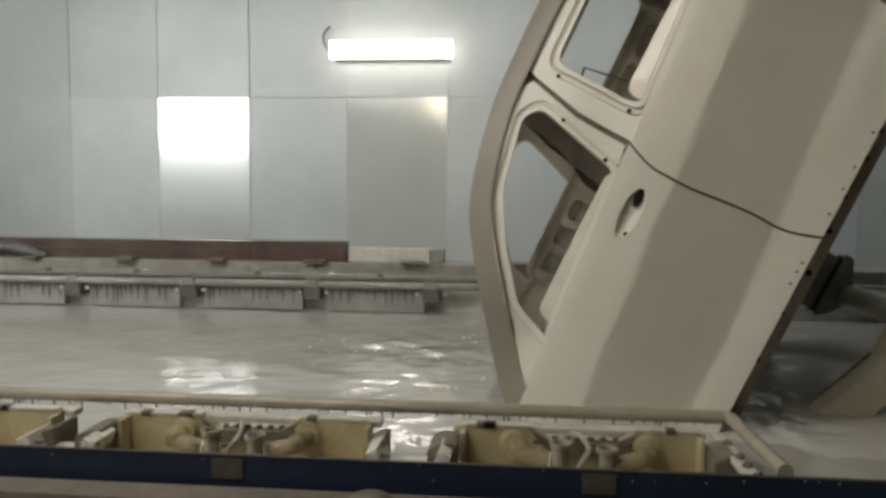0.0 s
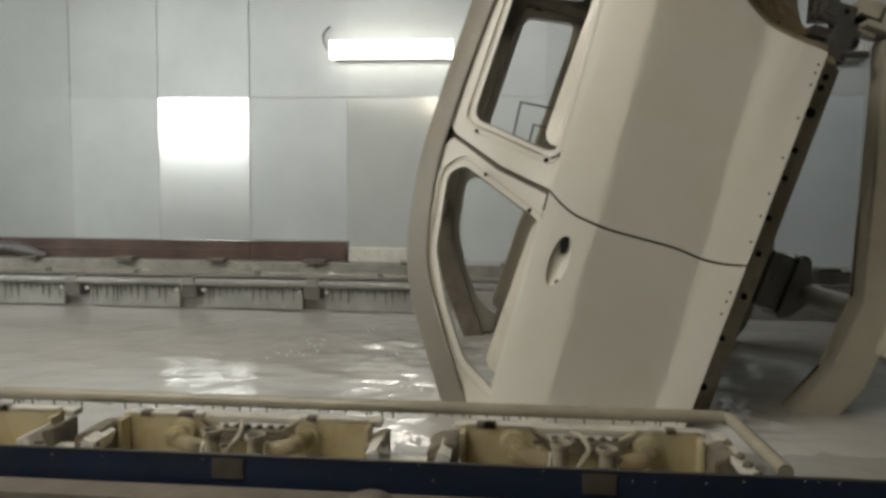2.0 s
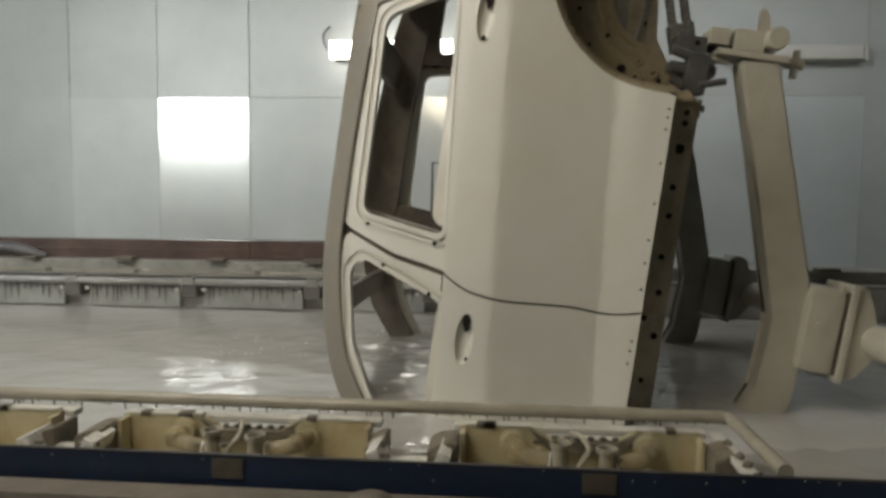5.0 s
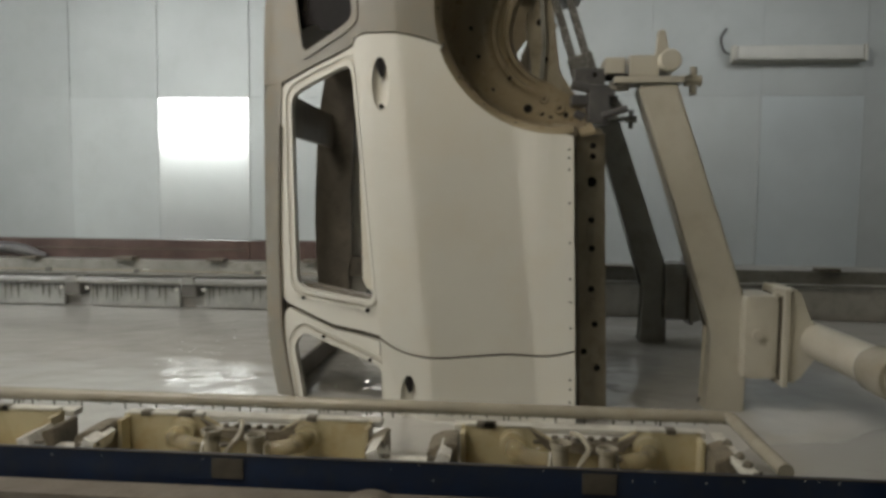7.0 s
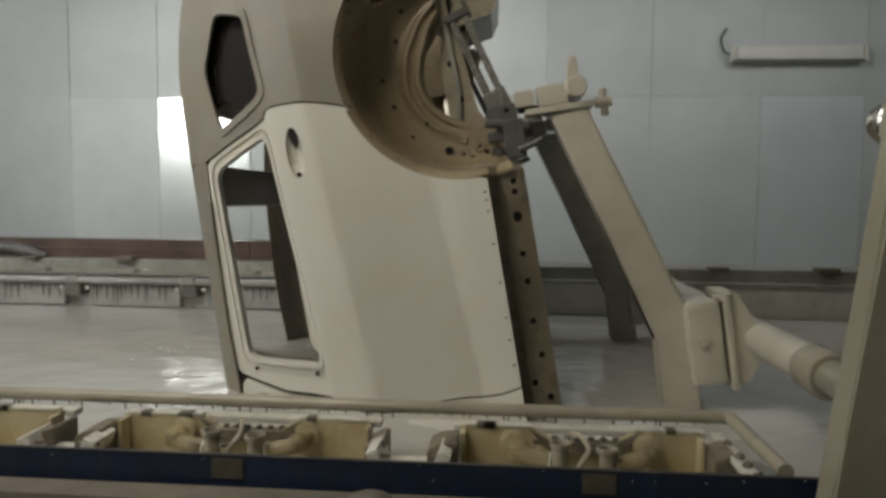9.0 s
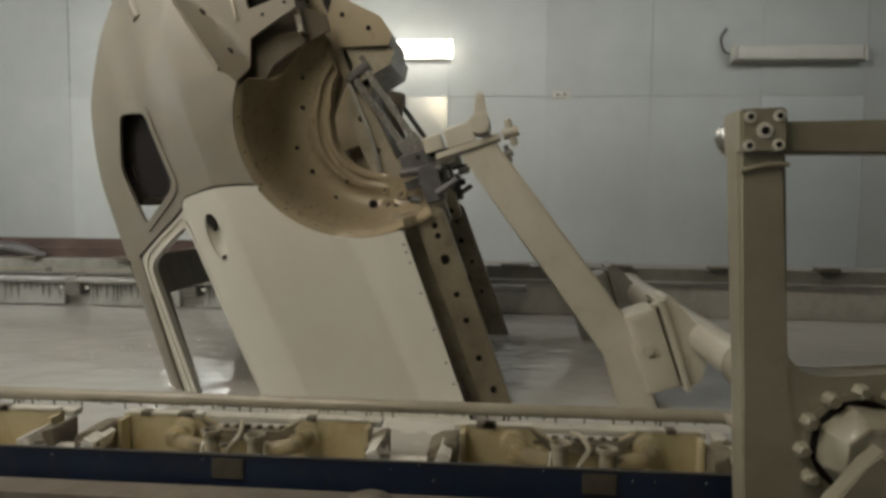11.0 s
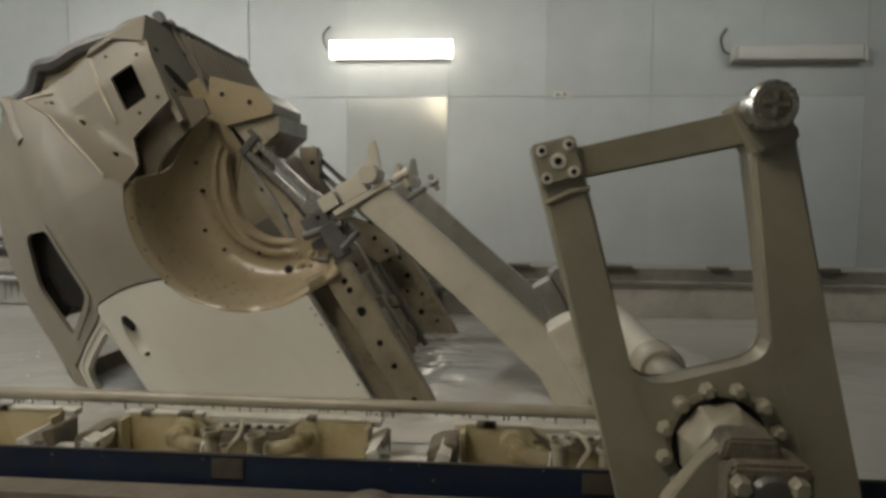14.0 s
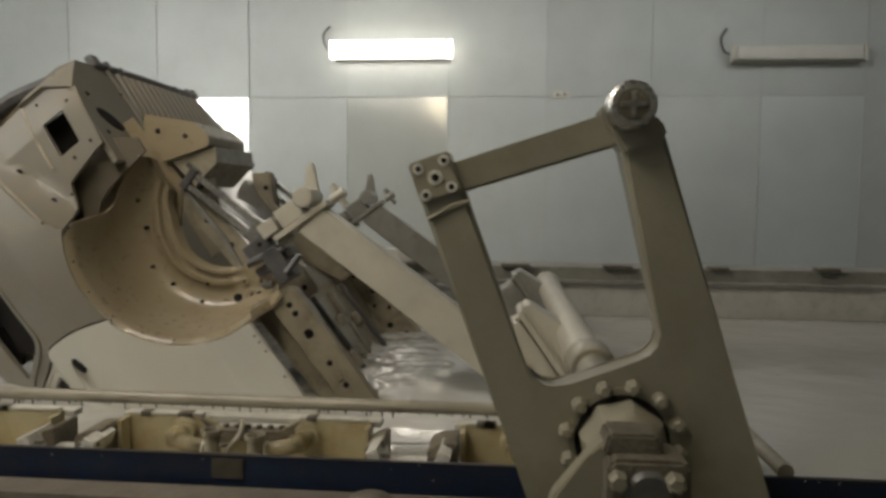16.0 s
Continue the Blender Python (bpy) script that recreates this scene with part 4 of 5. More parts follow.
def roof_side(car, s):
    out = spline(ROOF, 4)[16:] + spline(RAIL, 4)[::-1][:-16]
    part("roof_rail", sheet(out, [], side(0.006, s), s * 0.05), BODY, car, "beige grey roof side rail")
    # dark strip drawn along the gap between rail and door frames
    gap = spline(RAIL, 4)[20:-8]
    part("rail_gap_line", sheet([(x - 0.0035, z) for x, z in gap] + [(x + 0.0035, z) for x, z in gap[::-1]], [], side(0.0, s), s * 0.02), GAP, car)
    # the inner frame of the pillar and belt, seen through the windows
    pil = [(-1.80, 0.06), (-1.80, 0.16), (-1.44, 0.12), (-1.2, 0.10), (-0.80, 0.12), (-0.80, -0.08), (-1.2, -0.06), (-1.42, -0.02), (-1.60, 0.03)]
    part("door_pillar", sheet(pil, [], side(0.06, s), s * 0.05), CABIN_SHADE, car, "pillar between the doors, coloured dark for cabin shade")
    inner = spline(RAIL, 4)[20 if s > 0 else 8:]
    part("inner_rail", sheet([(x - (0.06 if s > 0 else 0.11), z) for x, z in inner] + [(x + (0.03 if s < 0 and z > 0.12 else 0.012), z) for x, z in inner[::-1]], [], side(0.075, s), s * 0.05), CABIN_SHADE, car)
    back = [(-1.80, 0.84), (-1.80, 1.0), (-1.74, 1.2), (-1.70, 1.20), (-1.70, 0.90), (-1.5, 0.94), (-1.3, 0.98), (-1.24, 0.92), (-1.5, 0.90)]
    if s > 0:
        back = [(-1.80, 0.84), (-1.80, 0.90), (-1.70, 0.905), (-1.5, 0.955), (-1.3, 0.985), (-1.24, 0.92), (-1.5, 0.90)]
    part("rear_pillar", sheet(back, [], side(0.06, s), s * 0.05), CABIN_SHADE, car)


def build_car():
    car = thing("car_body", "beige primed hatchback car body without glass, held nose down", "car body")
    for s in (1, -1):
        rear_door(car, s)
        front_door(car, s)
        quarter(car, s)
        wheel_house(car, s)
        sill(car, s)
        roof_side(car, s)
        fender = [(-0.80, -1.06), (-1.05, -1.10), (-1.2, -1.11), (-1.30, -1.05), (-1.22, -1.4), (-1.10, -1.8), (-0.95, -1.98), (-0.85, -1.95), (-0.90, -1.85), (-1.10, -1.75), (-1.18, -1.58), (-1.10, -1.40), (-0.90, -1.28)]
        part("front_fender", sheet(fender, [], side(0.004, s), s * 0.016), BODY, car)
        for z0, z1, xb in ((-0.62, -0.09, -1.345), (0.14, 0.86, -1.425)):
            out = rounded([(xb - 0.06, z0), (xb - 0.075, z1), (xb + 0.24, z1), (xb + 0.24, z0)], 0.05)
            n = 3
            step = (z1 - z0 - 0.08) / n
            slots = [rounded([(xb + 0.0, z0 + 0.05 + k * step), (xb + 0.15, z0 + 0.05 + k * step), (xb + 0.15, z0 + 0.01 + (k + 1) * step), (xb + 0.0, z0 + 0.01 + (k + 1) * step)], 0.03) for k in range(n)]
            ip = part("inner_door_panel", sheet(out, slots, side(0.062, s), s * 0.012), CARRIER, car, "pale coated inner door pressing with slots")
            for r in (0.012, 0.030):
                part("pressed_rib", sheet(offset(out, -r), [offset(out, -r - 0.008)], side(0.062 + 0.014, s), s * 0.008), CARRIER, ip)
    lo, hi = MID_Y - 0.60, MID_Y + 0.60
    # floor with ribs and long beams
    pan = part("floor_pan", box(bmesh.new(), (-0.845, lo, -1.0), (-0.83, hi, 0.66)), UNDER, car, "dark ribbed floor pan, wet")
    rnd = random.Random(21)
    for k in range(4):
        y = lo + 0.22 + k * 0.25
        part("floor_rib", box(bmesh.new(), (-0.835, y, -0.95), (-0.820, y + 0.05, 0.55), 0.007), UNDER, pan)
    for k in range(26):
        y, z0, w = lo + rnd.uniform(0.08, 1.0), rnd.uniform(-0.3, 0.58), rnd.uniform(0.02, 0.06)
        part("floor_pad", box(bmesh.new(), (-0.832, y, z0), (-0.832 + rnd.uniform(0.012, 0.05), y + w, z0 + rnd.uniform(0.03, 0.12)), 0.008), UNDER if k % 3 else SILL, pan)
    for y, z0 in ((MID_Y - 0.55, 0.14), (MID_Y - 0.50, 0.30), (MID_Y - 0.52, 0.02)):
        part("jack_bracket", box(bmesh.new(), (-0.80, y, z0), (-0.70, y + 0.05, z0 + 0.07), 0.008), SILL, pan)
    for dy in (-0.2, 0.27):
        bm = bmesh.new()
        tube(bm, spline([(-0.80, MID_Y + dy, 0.62), (-0.79, MID_Y + dy, 0.3), (-0.80, MID_Y + dy + 0.05, 0.0), (-0.80, MID_Y + dy, -0.6)], 5), 0.012, 8)
        part("brake_pipe", bm, BLACK, pan)
    part("seat_crossbar", box(bmesh.new(), (-0.90, lo + 0.15, -0.4), (-0.835, hi - 0.15, -0.3), 0.01), UNDER, car)
    part("tunnel", box(bmesh.new(), (-1.0, MID_Y - 0.10, -1.0), (-0.84, MID_Y + 0.10, 0.6), 0.03), UNDER, car)
    # rear floor, beams, tail panel
    bm = bmesh.new()
    prism(bm, [(-0.845, 0.66), (-0.83, 0.66), (-0.89, 0.80), (-0.875, 1.00), (-0.89, 1.20), (-0.88, 1.35), (-0.895, 1.35), (-0.905, 1.20), (-0.89, 1.00), (-0.905, 0.80)], MID_Y - 0.42, MID_Y + 0.42)
    part("rear_floor", bm, GREY_STEEL, car, "wet grey rear floor pressing")
    for y in (MID_Y - 0.40, MID_Y + 0.32):
        bm = bmesh.new()
        prism(bm, [(-0.80, 0.62), (-0.70, 0.62), (-0.70, 0.74), (-0.83, 0.90), (-0.86, 1.12), (-0.78, 1.25), (-0.86, 1.30), (-0.95, 1.10), (-0.92, 0.85)], y, y + 0.08, 0.008)
        ob = part("rear_beam", bm, SILL, car)
        bm = bmesh.new()
        for x, z in ((-0.74, 0.66), (-0.76, 0.74), (-0.88, 0.95), (-0.90, 1.08), (-0.84, 1.2)):
            tube(bm, [(x, y - 0.002, z), (x, y + 0.082, z)], 0.012, 10)
        part("hole_pattern", bm, DARK, ob)["kind"] = "stuff"
    bm = bmesh.new()
    prism(bm, rounded([(-0.847, 1.522), (-0.712, 1.392), (-0.690, 1.318), (-0.715, 1.285), (-0.89, 1.337), (-0.893, 1.453)], 0.012), MID_Y - 0.46, MID_Y - 0.10)
    cm = part("rear_crossmember", bm, INNER, car, "pressed rear crossmember, coated beige")
    bm = bmesh.new()
    for x, z in ((-0.84, 1.44), (-0.765, 1.365)):
        tube(bm, [(x, MID_Y - 0.463, z), (x, MID_Y - 0.455, z)], 0.009, 10)
    part("hole_pattern", bm, DARK, cm)["kind"] = "stuff"
    bm = bmesh.new()
    prism(bm, [(-0.850, 1.20), (-0.73, 1.225), (-0.70, 1.275), (-0.87, 1.33)], MID_Y - 0.44, MID_Y - 0.06)
    part("lower_crossmember", bm, UNDER, car)
    def slope(z):
        return -0.952 + 0.06 * (z - 1.44)

    bm = bmesh.new()
    face = [(-0.63, 1.38), (-0.635, 1.68), (-0.50, 1.815), (0.50, 1.815), (0.635, 1.68), (0.63, 1.38)]
    vs = [[bm.verts.new((slope(z) - d, MID_Y + y, z)) for y, z in face] for d in (0, 0.02)]
    bm.faces.new(vs[0])
    bm.faces.new(vs[1][::-1])
    for i in range(6):
        bm.faces.new((vs[0][i - 1], vs[1][i - 1], vs[1][i], vs[0][i]))
    bmesh.ops.recalc_face_normals(bm, faces=bm.faces)
    us = part("tail_underside", bm, BODY, car, "grey ribbed underside of the tail")
    oval = [(0.068 * math.cos(t), 0.030 * math.sin(t)) for t in [k * math.pi / 9 for k in range(18)]]
    bm = bmesh.new()
    ca, sa = 0.86, -0.52
    low, high = ([bm.verts.new((slope(1.56 + p * sa + q * ca) + d, MID_Y - 0.505 + p * ca - q * sa, 1.56 + p * sa + q * ca)) for p, q in oval] for d in (0.0, 0.003))
    bm.faces.new(high)
    for i in range(18):
        bm.faces.new((low[i - 1], low[i], high[i], high[i - 1]))
    part("oval_opening", bm, DARK, us)
    bm = bmesh.new()
    for y, z, r in ((-0.36, 1.55, 0.010), (-0.31, 1.50, 0.007), (-0.575, 1.50, 0.008), (-0.56, 1.66, 0.009), (-0.30, 1.70, 0.006)):
        tube(bm, [(slope(z), MID_Y + y, z), (slope(z) + 0.003, MID_Y + y, z)], r, 10)
    part("hole_pattern", bm, DARK, us)["kind"] = "stuff"
    for k in range(14):
        y = MID_Y - 0.24 + k * 0.054
        bm = bmesh.new()
        tube(bm, [(slope(1.60), y, 1.60), (slope(1.64) + 0.006, y, 1.64), (slope(1.80) + 0.006, y, 1.80)], 0.0125, 8)
        part("rib", bm, BODY, us)
    bm = bmesh.new()
    tube(bm, [(slope(1.55) + 0.002, MID_Y - 0.27, 1.46), (slope(1.6) + 0.004, MID_Y - 0.27, 1.64), (slope(1.8) + 0.002, MID_Y - 0.30, 1.81)], 0.010, 8)
    part("crease", bm, BODY, us)
    bm = bmesh.new()
    tube(bm, [(-0.930, MID_Y - 0.38, 1.822), (-0.928, MID_Y - 0.1, 1.828), (-0.928, MID_Y + 0.3, 1.828), (-0.928, MID_Y + 0.52, 1.826)], 0.014, 8)
    for y, w, h in ((-0.36, 0.05, 0.03), (-0.28, 0.03, 0.018), (-0.18, 0.02, 0.012), (0.30, 0.02, 0.012), (0.44, 0.05, 0.022), (0.51, 0.03, 0.03)):
        box(bm, (-0.945, MID_Y + y - w / 2, 1.81), (-0.915, MID_Y + y + w / 2, 1.83 + h), 0.004)
    part("edge_trim", bm, BLACK, us)
    bm = bmesh.new()
    prism(bm, [(-0.934, 1.795), (-0.934, 1.815), (-1.0, 1.832), (-1.18, 1.83), (-1.18, 1.81), (-1.0, 1.81)], MID_Y - 0.50, MID_Y + 0.50)
    part("tail_panel", bm, BODY, car)
    for s in (1, -1):
        bm = bmesh.new()
        q = [(slope(1.68), 0.637, 1.678), (-1.03, 0.632, 1.742), (-1.14, 0.634, 1.738), (-1.16, 0.50, 1.822), (-1.03, 0.498, 1.828), (slope(1.815), 0.498, 1.813)]
        vs = [[bm.verts.new((x, MID_Y - s * (y - d), z - d)) for x, y, z in q] for d in (0, 0.012)]
        for k in (0, 1):
            for f in ((0, 1, 4, 5), (1, 2, 3, 4)):
                bm.faces.new([vs[k][i] for i in f])
        for i in range(6):
            bm.faces.new((vs[0][i - 1], vs[1][i - 1], vs[1][i], vs[0][i]))
        bmesh.ops.recalc_face_normals(bm, faces=bm.faces)
        part("corner_slope", bm, BODY, car)
        bm = sheet([(-1.62, 1.68), (-1.50, 1.74), (-1.40, 1.70), (-1.23, 1.71), (-1.08, 1.73), (-1.05, 1.80), (-1.20, 1.835), (-1.30, 1.83), (-1.37, 1.845), (-1.44, 1.80), (-1.58, 1.785), (-1.66, 1.64)], [], lambda x, z: MID_Y - s * 0.505, s * 0.012)
        part("hatch_flange", bm, SILL, car, "brown stained flange round the hatch opening")
    bm = bmesh.new()
    tube(bm, spline([(-1.02, MID_Y - 0.50, 1.79), (-1.20, MID_Y - 0.50, 1.835), (-1.30, MID_Y - 0.515, 1.83), (-1.37, MID_Y - 0.51, 1.85), (-1.44, MID_Y - 0.50, 1.80), (-1.58, MID_Y - 0.47, 1.785), (-1.66, MID_Y - 0.42, 1.62), (-1.72, MID_Y - 0.2, 1.56), (-1.73, MID_Y, 1.55), (-1.72, MID_Y + 0.2, 1.56), (-1.66, MID_Y + 0.42, 1.60), (-1.50, MID_Y + 0.50, 1.75), (-1.30, MID_Y + 0.55, 1.80), (-1.19, MID_Y + 0.53, 1.79)], 4), 0.03, 8)
    part("hatch_opening_rim", bm, BLACK, car, "black rubbery hatch opening rim")
    # roof bows round the open roof
    for z, w in ((1.30, 0.14), (0.77, 0.16), (-0.22, 0.10)):
        x = -1.775 if z > 1 else -1.86 if z > 0 else -1.79
        bm = bmesh.new()
        box(bm, (x - 0.012, MID_Y - 0.50, z - w / 2), (x + 0.012, MID_Y + 0.50, z + w / 2), 0.008)
        part("roof_bow", bm, CABIN_SHADE, car)
    bm = bmesh.new()
    prism(bm, [(-1.855, 1.05), (-1.84, 1.05), (-1.77, 1.45), (-1.70, 1.58), (-1.715, 1.59), (-1.785, 1.46)], MID_Y - 0.50, MID_Y + 0.50)
    part("roof_panel", bm, BODY, car)
    bm = bmesh.new()
    prism(bm, [(-1.30, -1.04), (-1.31, -1.03), (-1.22, -1.42), (-1.05, -1.85), (-0.95, -1.98), (-0.94, -1.97), (-1.04, -1.84), (-1.21, -1.41)], MID_Y - 0.62, MID_Y + 0.62)
    part("bonnet", bm, BODY, car)
    bm = bmesh.new()
    box(bm, (-1.30, MID_Y - 0.66, -1.05), (-0.80, MID_Y + 0.66, -1.03))
    part("bulkhead", bm, UNDER, car)
    # black sheet set behind the quarter window, with a narrow slot
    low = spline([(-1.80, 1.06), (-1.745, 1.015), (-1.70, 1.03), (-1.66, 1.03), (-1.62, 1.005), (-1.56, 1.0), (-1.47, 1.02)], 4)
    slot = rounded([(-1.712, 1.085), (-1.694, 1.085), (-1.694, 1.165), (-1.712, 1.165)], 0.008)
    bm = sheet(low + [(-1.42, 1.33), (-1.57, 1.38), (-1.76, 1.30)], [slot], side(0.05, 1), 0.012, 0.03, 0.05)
    part("inner_quarter", bm, DARK, car, "black sheet inside the quarter window, with a slot")
    # black wire spacer hooked in the rear window opening
    hook = thing("wire_spacer", "black bent wire spacer hooked in the car window", "wire hook")
    bm = bmesh.new()
    y = MID_Y + 0.35
    tube(bm, [(-1.40, y, 0.14), (-1.60, y, 0.14), (-1.60, y, 0.42), (-1.40, y, 0.42)], 0.006, 6)
    tube(bm, [(-1.42, y, 0.22), (-1.52, y, 0.22), (-1.52, y, 0.33), (-1.44, y, 0.33), (-1.44, y, 0.25), (-1.40, y, 0.25)], 0.006, 6)
    turn = Matrix.Translation((-1.50, 0, 0.25)) @ Matrix.Rotation(radians(-8), 4, "Y") @ Matrix.Translation((1.50, 0, -0.28))
    bm.transform(turn)
    part("wire", bm, BLACK, hook)
    return car, hook


# ---- the carrier that turns the car ----
LEVERS = []


def arm(carrier, y, mat):
    bm = bmesh.new()
    prism(bm, [(-0.586, 0.824), (-0.462, 0.836), (-0.222, 0.134), (-0.208, -0.02), (-0.210, -0.251), (-0.34, -0.62), (-0.46, -0.58), (-0.325, -0.225), (-0.318, 0.02)], y - 0.05, y + 0.05, 0.008)
    a = part("arm", bm, mat, carrier)
    bm = bmesh.new()
    box(bm, (-0.665, y - 0.06, 0.832), (-0.44, y + 0.06, 0.853), 0.004)
    head = part("head_plate", bm, mat, a)
    part("stop_block", box(bmesh.new(), (-0.695, y - 0.055, 0.862), (-0.63, y + 0.055, 0.915), 0.006), mat, head)
    part("clamp_block", box(bmesh.new(), (-0.618, y - 0.052, 0.854), (-0.52, y + 0.052, 0.922), 0.006), mat, head)
    part("block_gap", box(bmesh.new(), (-0.685, y - 0.045, 0.853), (-0.619, y + 0.045, 0.861)), DARK, head)
    bm = bmesh.new()
    tube(bm, [(-0.492, y - 0.085, 0.90), (-0.492, y - 0.08, 0.90), (-0.492, y + 0.06, 0.90)], [0.031, 0.035, 0.035], 22)
    part("locking_pin", bm, mat, a)
    # a weighted lever that stays upright while the carrier turns
    bm = bmesh.new()
    prism(bm, [(-0.030, -0.03), (0.030, -0.03), (0.024, 0.03), (0.008, 0.115), (-0.004, 0.125), (-0.018, 0.118), (-0.024, 0.05)], -0.012, 0.012, 0.004)
    lever = part("lever", bm, mat, a)
    lever.location = (-0.492, y + 0.045, 0.90)
    LEVERS.append(lever)
    bm = bmesh.new()
    tube(bm, [(-0.43, y, 0.846), (-0.375, y, 0.846)], 0.018, 10)
    tube(bm, [(-0.40, y, 0.80), (-0.40, y, 0.89)], 0.012, 8)
    part("bolt", bm, mat, a)
    # dark gripper between the head and the car's beam
    bm = bmesh.new()
    box(bm, (-0.80, y - 0.02, 0.765), (-0.645, y + 0.05, 0.80), 0.008)
    box(bm, (-0.745, y - 0.045, 0.70), (-0.675, y + 0.03, 0.83), 0.008)
    box(bm, (-0.79, y - 0.03, 0.83), (-0.69, y + 0.04, 0.885), 0.006)
    tube(bm, [(-0.80, y - 0.03, 0.83), (-0.66, y - 0.03, 0.80)], 0.016, 10)
    tube(bm, [(-0.70, y - 0.05, 0.725), (-0.62, y - 0.05, 0.75)], 0.012, 8)
    tube(bm, [(-0.79, y - 0.05, 0.735), (-0.76, y - 0.05, 0.72)], 0.014, 8)
    grip = part("gripper", bm, BLACK, a, "dark steel gripper")
    part("eye_hole", tube(bmesh.new(), [(-0.725, y - 0.032, 0.862), (-0.725, y - 0.028, 0.862)], 0.009, 10), DARK, grip)
    part("latch_bar", box(bmesh.new(), (-0.70, y - 0.02, 0.815), (-0.61, y + 0.02, 0.832), 0.004), mat, grip)
    # slotted strut to the tail: two flat bars on one foot, a bracket on top
    inward = 1 if y < MID_Y else -1
    ys = y + inward * 0.13
    way = Vector((-0.12, 0, 0.37)).normalized()
    out = Vector((way.z, 0, -way.x))
    foot = Vector((-0.735, ys, 0.875))
    strut = None
    for off in (-0.024, 0.024):
        bm = bmesh.new()
        m = Matrix((out, Vector((0, 1, 0)), way)).transposed().to_4x4()
        m.translation = foot + out * off
        box(bm, (-0.012, -0.016, 0), (0.012, 0.016, 0.39), 0.003, m)
        bar = part("strut", bm, WETSTEEL, a, "flat dark steel strut bar")
        strut = strut or bar
    bm = bmesh.new()
    m.translation = foot
    box(bm, (-0.042, -0.03, -0.01), (0.042, 0.03, 0.085), 0.005, m)
    part("strut_foot", bm, WETSTEEL, strut)
    bm = bmesh.new()
    box(bm, (-0.045, -0.022, 0.365), (0.045, 0.022, 0.395), 0.005, m)
    box(bm, (0.03, -0.012, 0.35), (0.05, 0.012, 0.42), 0.003, m)
    part("strut_head", bm, BLACK, strut)
    # bolted flange pair to the shaft
    bm = bmesh.new()
    box(bm, (-0.235, y - 0.085, -0.135), (-0.118, y + 0.085, 0.150), 0.03)
    part("flange_block", bm, mat, a)
    bm = bmesh.new()
    box(bm, (-0.116, y - 0.10, -0.15), (-0.094, y + 0.10, 0.170), 0.006)
    part("flange_plate", bm, mat, a)
    bm = bmesh.new()
    prism(bm, rounded([(-0.094, -0.14), (-0.094, 0.172), (-0.066, 0.168), (-0.018, 0.058), (0.012, 0.03), (0.012, -0.03), (-0.012, -0.062), (-0.06, -0.135)], 0.014), y - 0.085, y + 0.085, 0.006)
    part("shaft_clamp", bm, mat, a)
    part("bolt", tube(bmesh.new(), [(-0.19, y - 0.095, 0.018), (-0.19, y - 0.08, 0.018)], 0.018, 14), mat, a)
    part("flange_gap", box(bmesh.new(), (-0.119, y - 0.087, -0.128), (-0.1155, y + 0.087, 0.145)), GAP, a)
    for z in (-0.12, 0.15):
        part("bolt", tube(bmesh.new(), [(-0.135, y - 0.06, z), (-0.075, y - 0.06, z)], 0.014, 6), mat, a)


